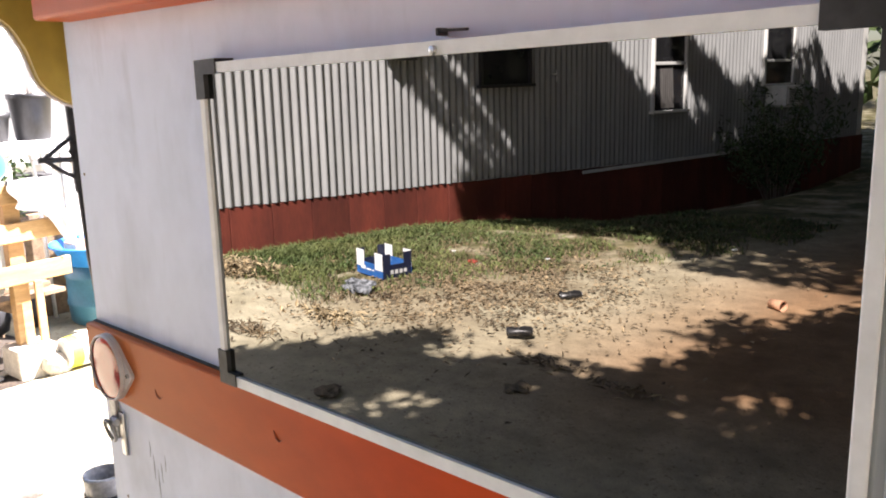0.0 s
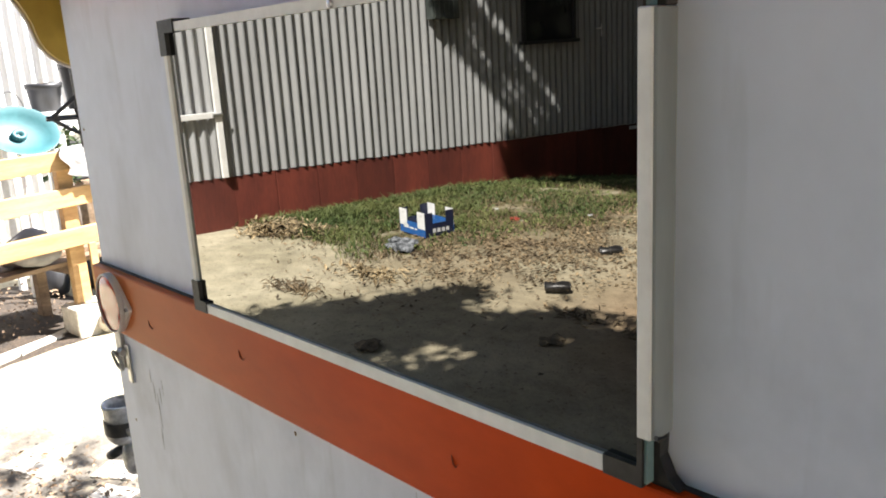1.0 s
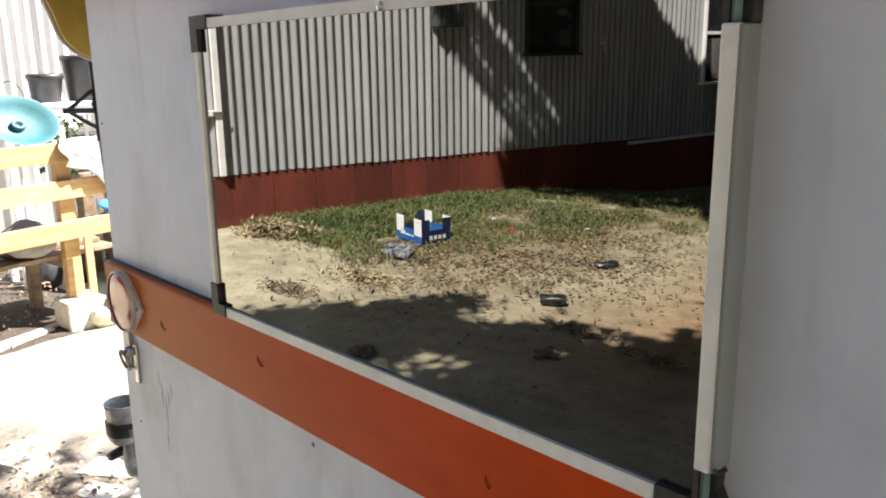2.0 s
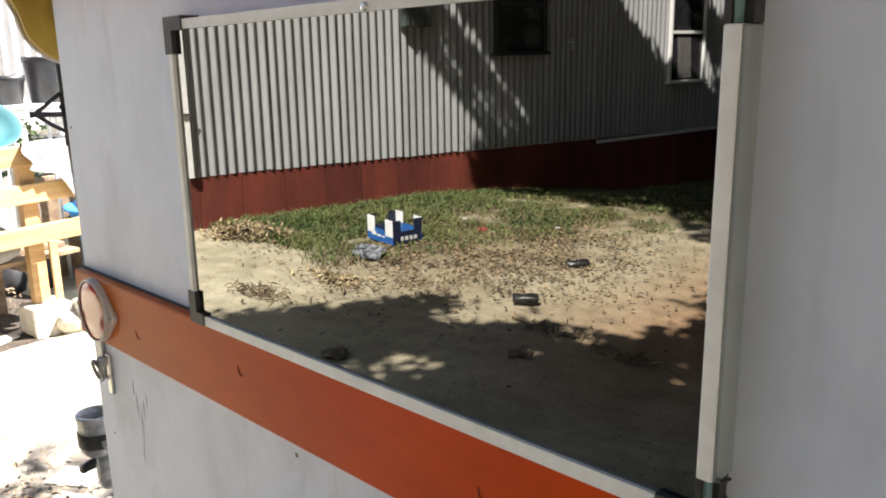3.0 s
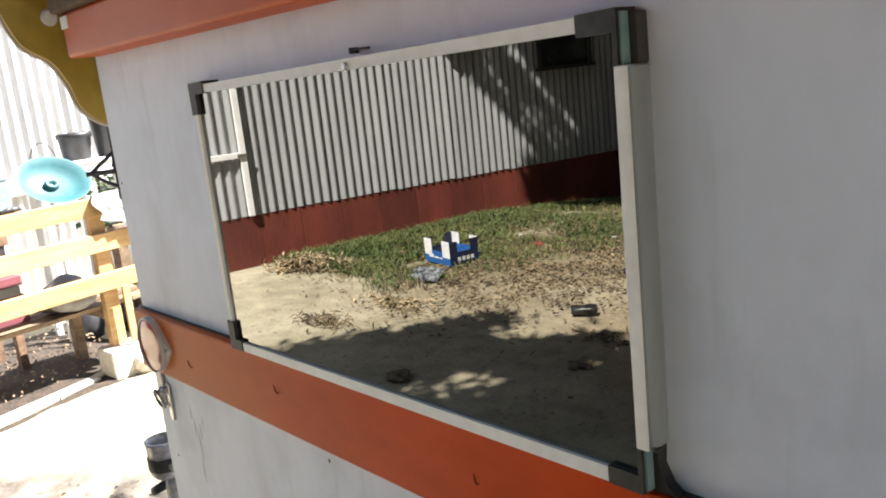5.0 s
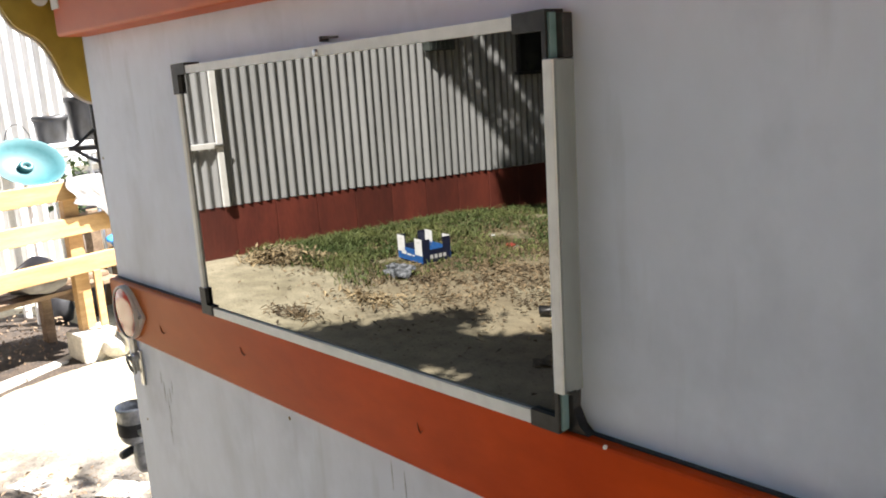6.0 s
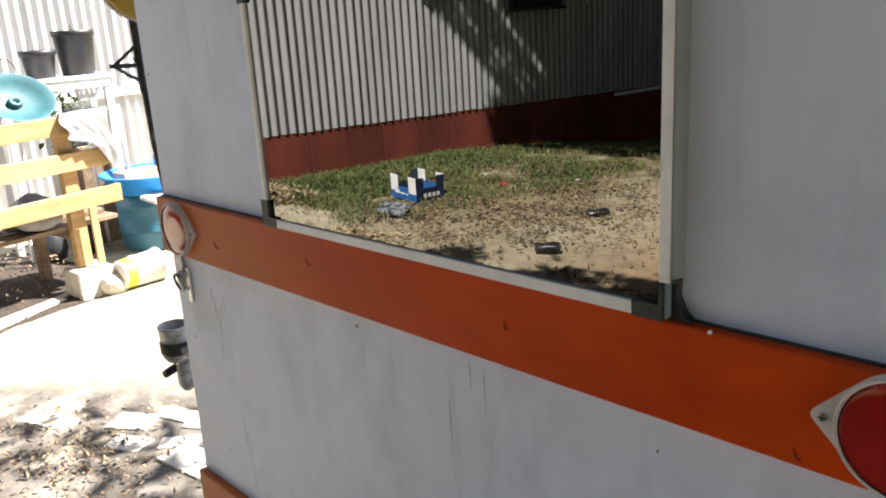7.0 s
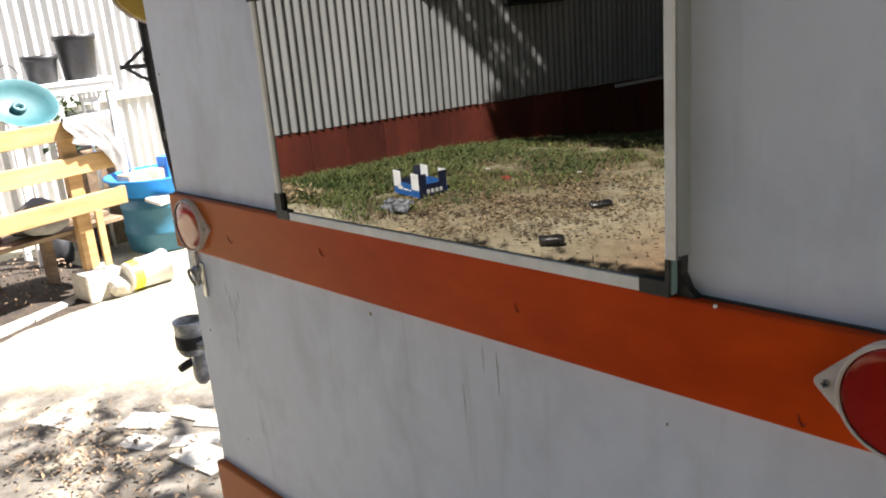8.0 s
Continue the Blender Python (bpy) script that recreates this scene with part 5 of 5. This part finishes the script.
# crown over the caravan
while len(near_rows) < 33000:
    x, y = rnd.uniform(-3.9, 2.2), rnd.uniform(-6.2, 0.9)
    v = -y
    n1 = noise.noise(Vector((x * 1.4, y * 1.4, 21))) + 0.6 * noise.noise(Vector((x * 4.2, y * 4.2, 5)))
    if y > 0.0:
        cover = 0.02 + 0.38 * n1 if x > -2.75 else 0.0
    elif x < -3.6:
        cover = 0.0
    elif x < -2.86:
        cover = 1.0 if v < 2.0 + (x + 3.56) * 1.75 else 0.0
    elif x < -1.6:
        cover = 1.0 if v < 2.95 - 0.25 * math.sin((x + 2.86) * 5) else 0.0
    else:
        cover = 0.85 if v < 3.1 + 3.4 * (x + 1.6) + 0.6 * n1 and v < 5.6 + 0.5 * n1 and x < 1.8 + 0.7 * n1 else 0.0
        if math.hypot(x + 1.5, y + 4.35) < 0.24:
            cover = 0.5
    if 0 < v < 1.75 and x < -0.9:
        cover = 0.0
    if 0 < v < 6 and n1 < -0.46:
        cover *= 0.10
    for px, py, pr in ((-0.9, -3.5, 0.16), (-0.76, -3.25, 0.14), (-2.2, -2.3, 0.19), (-2.3, -2.05, 0.16)):
        if math.hypot((x - px) * 0.7, y - py) < pr:
            cover *= 0.08
    if rnd.random() < cover:
        near_rows.append(leaf(lifted(x + rnd.gauss(0, 0.10), y + rnd.gauss(0, 0.10), 0, rnd.uniform(3.3, 4.7)), 0.16))
tips = [near_rows[i][0] for i in range(0, 33000, 2200)]
tree("shade_tree", (2.4, 2.2, 0.0), near_rows, M_LEAF, tips, "leafy shade tree behind the caravan", 0.16, 2.4)

WALL_POSE = pose(*WALL_AT, 0, 0, WALL_TURN)
WALL_BACK = WALL_POSE.inverted()


def wall_shade(u, z):
    """How much of the sun the tall tree keeps off the house wall at u metres along it."""
    n1 = noise.noise(Vector((u * 1.8, z * 1.8, 33)))
    c = 0.0
    if 4.18 - (z - 0.50) * 0.82 < u < 6.48 + (1.07 - z) * 1.18:
        c = 1.0
    if z < 0.44 and 3.15 + 0.08 * n1 < u < 6.6:
        c = 1.0
    if abs(u - (3.98 + (0.5 - z) * 0.82)) < 0.05 or abs(u - (4.36 + (0.5 - z) * 0.82)) < 0.022:
        c = 0.0 if z > 0.5 else c
    if 7.0 < u < 9.6 and abs(z - 1.76 + (u - 7.19) * 0.60) < 0.20:
        c = max(c, 0.9)
    if u > 7.1 and z < 0.88 - (u - 7.18) * 0.50 or u > 8.9 and z < 1.0:
        c = 1.0
    return c


# sprays at the crown's edge, whose shade falls aslant down the wall
for d0, wide, count in ((3.42, 0.04, 260), (3.56, 0.03, 180), (3.74, 0.05, 420), (3.90, 0.04, 420), (4.02, 0.03, 330)):
    for _ in range(count):
        z = rnd.uniform(0.42, 1.75 if d0 < 3.6 else 2.7)
        u = d0 + 0.93 * (0.53 - z) + rnd.gauss(0, wide)
        p = WALL_POSE @ Vector((u, 0, z))
        house_rows.append(leaf(lifted(p.x, p.y, p.z, rnd.uniform(5.2, 6.2)), 0.095))
# crown that shades the house wall and the far end of the yard
while len(house_rows) < 19000:
    u, z = rnd.uniform(2.2, 9.6), rnd.uniform(0.0, 2.9)
    if rnd.random() < wall_shade(u, z):
        p = WALL_POSE @ Vector((u, 0, z))
        house_rows.append(leaf(lifted(p.x, p.y, p.z, rnd.uniform(5.2, 6.8)), 0.17))
while len(house_rows) < 40000:
    x, y = rnd.uniform(-5.4, 0.5), rnd.uniform(-15.5, -5.6)
    n1 = noise.noise(Vector((x * 1.1, y * 1.1, 41))) + 0.5 * noise.noise(Vector((x * 3.2, y * 3.2, 2)))
    start = 6.5 - 1.05 * min(1.0, max(0.0, (x + 3.3) / 0.9)) + 0.35 * n1
    c = (1.0 if n1 > -0.50 or x < -3.6 else 0.1) if -y > start else 0.0
    if rnd.random() < c:
        house_rows.append(leaf(lifted(x, y, 0, rnd.uniform(5.0, 7.2)), 0.20))
# the rest of the crown, added to block sky wherever its shade misses the lit strip
tries = 0
while len(house_rows) < 105000 and tries < 700000:
    tries += 1
    p = Vector((rnd.uniform(-5.5, 5.0), rnd.uniform(-17.0, -3.0), rnd.uniform(4.6, 7.4)))
    q = WALL_BACK @ p
    s = WALL_BACK.to_3x3() @ SUN
    hit = q - s * (q.y / s.y)
    low = p - SUN * (p.z / SUN.z)
    if hit.z > 0.05:
        fine = wall_shade(hit.x, hit.z) > 0.85 or hit.x > 12.8
    else:
        fine = low.y < -6.6 - 0.35 * max(0.0, -3 - low.x) or low.x > 0.6
    if fine:
        house_rows.append(leaf((p.x, p.y, p.z), 0.40))
tips = [house_rows[i][0] for i in range(0, 40000, 2800)]
# unseen tree added as the caster of the wall's shade
tree("added_tall_tree", (2.6, -6.2, 0.0), house_rows, M_LEAF, tips, "unseen tall leafy tree added to shade the house wall", 0.2, 3.4)

# tall hedge on the yard's far side, mostly unseen, added to block sky light
rows = []
for k in range(44000):
    x, y = (rnd.uniform(3.4, 4.8), rnd.uniform(-19, -1.4)) if k % 3 else (rnd.uniform(-4.2, 4.0), rnd.uniform(-19.5, -18.0))
    h = 8.8 + 0.8 * noise.noise(Vector((x * 0.9, y * 0.6, 6)))
    rows.append(((x, y, rnd.uniform(0.05, h)), rnd.uniform(0.16, 0.30), rnd.uniform(0.08, 0.15), rnd.uniform(0, 6.3), rnd.uniform(-1, 1), rnd.uniform(-1, 1)))
tagged(new("hedge", flat_bits("hedge", rows, M_BUSH)), "tall dark green hedge, mostly unseen, added to block sky light", "hedge", kind="stuff")

# distant scrub added to close the yard, raised to block low sky light
rows = []
for _ in range(16000):
    a = rnd.uniform(0, 6.283)
    r = rnd.uniform(26, 34)
    x, y = -2 + r * math.cos(a), -4 + r * math.sin(a)
    h = 8.0 + 2.5 * noise.noise(Vector((x * 0.25, y * 0.25, 1)))
    rows.append(((x, y, rnd.uniform(0.1, max(0.5, h))), rnd.uniform(0.7, 1.3), rnd.uniform(0.35, 0.65), rnd.uniform(0, 6.3), rnd.uniform(-1, 1), rnd.uniform(-1, 1)))
tagged(new("far_scrub", flat_bits("far_scrub", rows, M_BUSH)), "distant dark green trees and scrub added to close the yard and block low sky", "scrub", kind="stuff")

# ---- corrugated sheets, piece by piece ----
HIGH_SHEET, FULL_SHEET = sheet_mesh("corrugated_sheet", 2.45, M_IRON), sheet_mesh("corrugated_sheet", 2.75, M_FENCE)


def sheet(parent, me, u, z, tilt=0.0):
    ob = new("corrugated_sheet", me)
    ob.parent = parent
    ob.matrix_basis = pose(u, 0.0, z, 0, tilt, 0)


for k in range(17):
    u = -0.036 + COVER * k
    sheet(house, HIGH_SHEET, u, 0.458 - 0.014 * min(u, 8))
sheet(gate, HIGH_SHEET, -0.036 - COVER, 0.460)
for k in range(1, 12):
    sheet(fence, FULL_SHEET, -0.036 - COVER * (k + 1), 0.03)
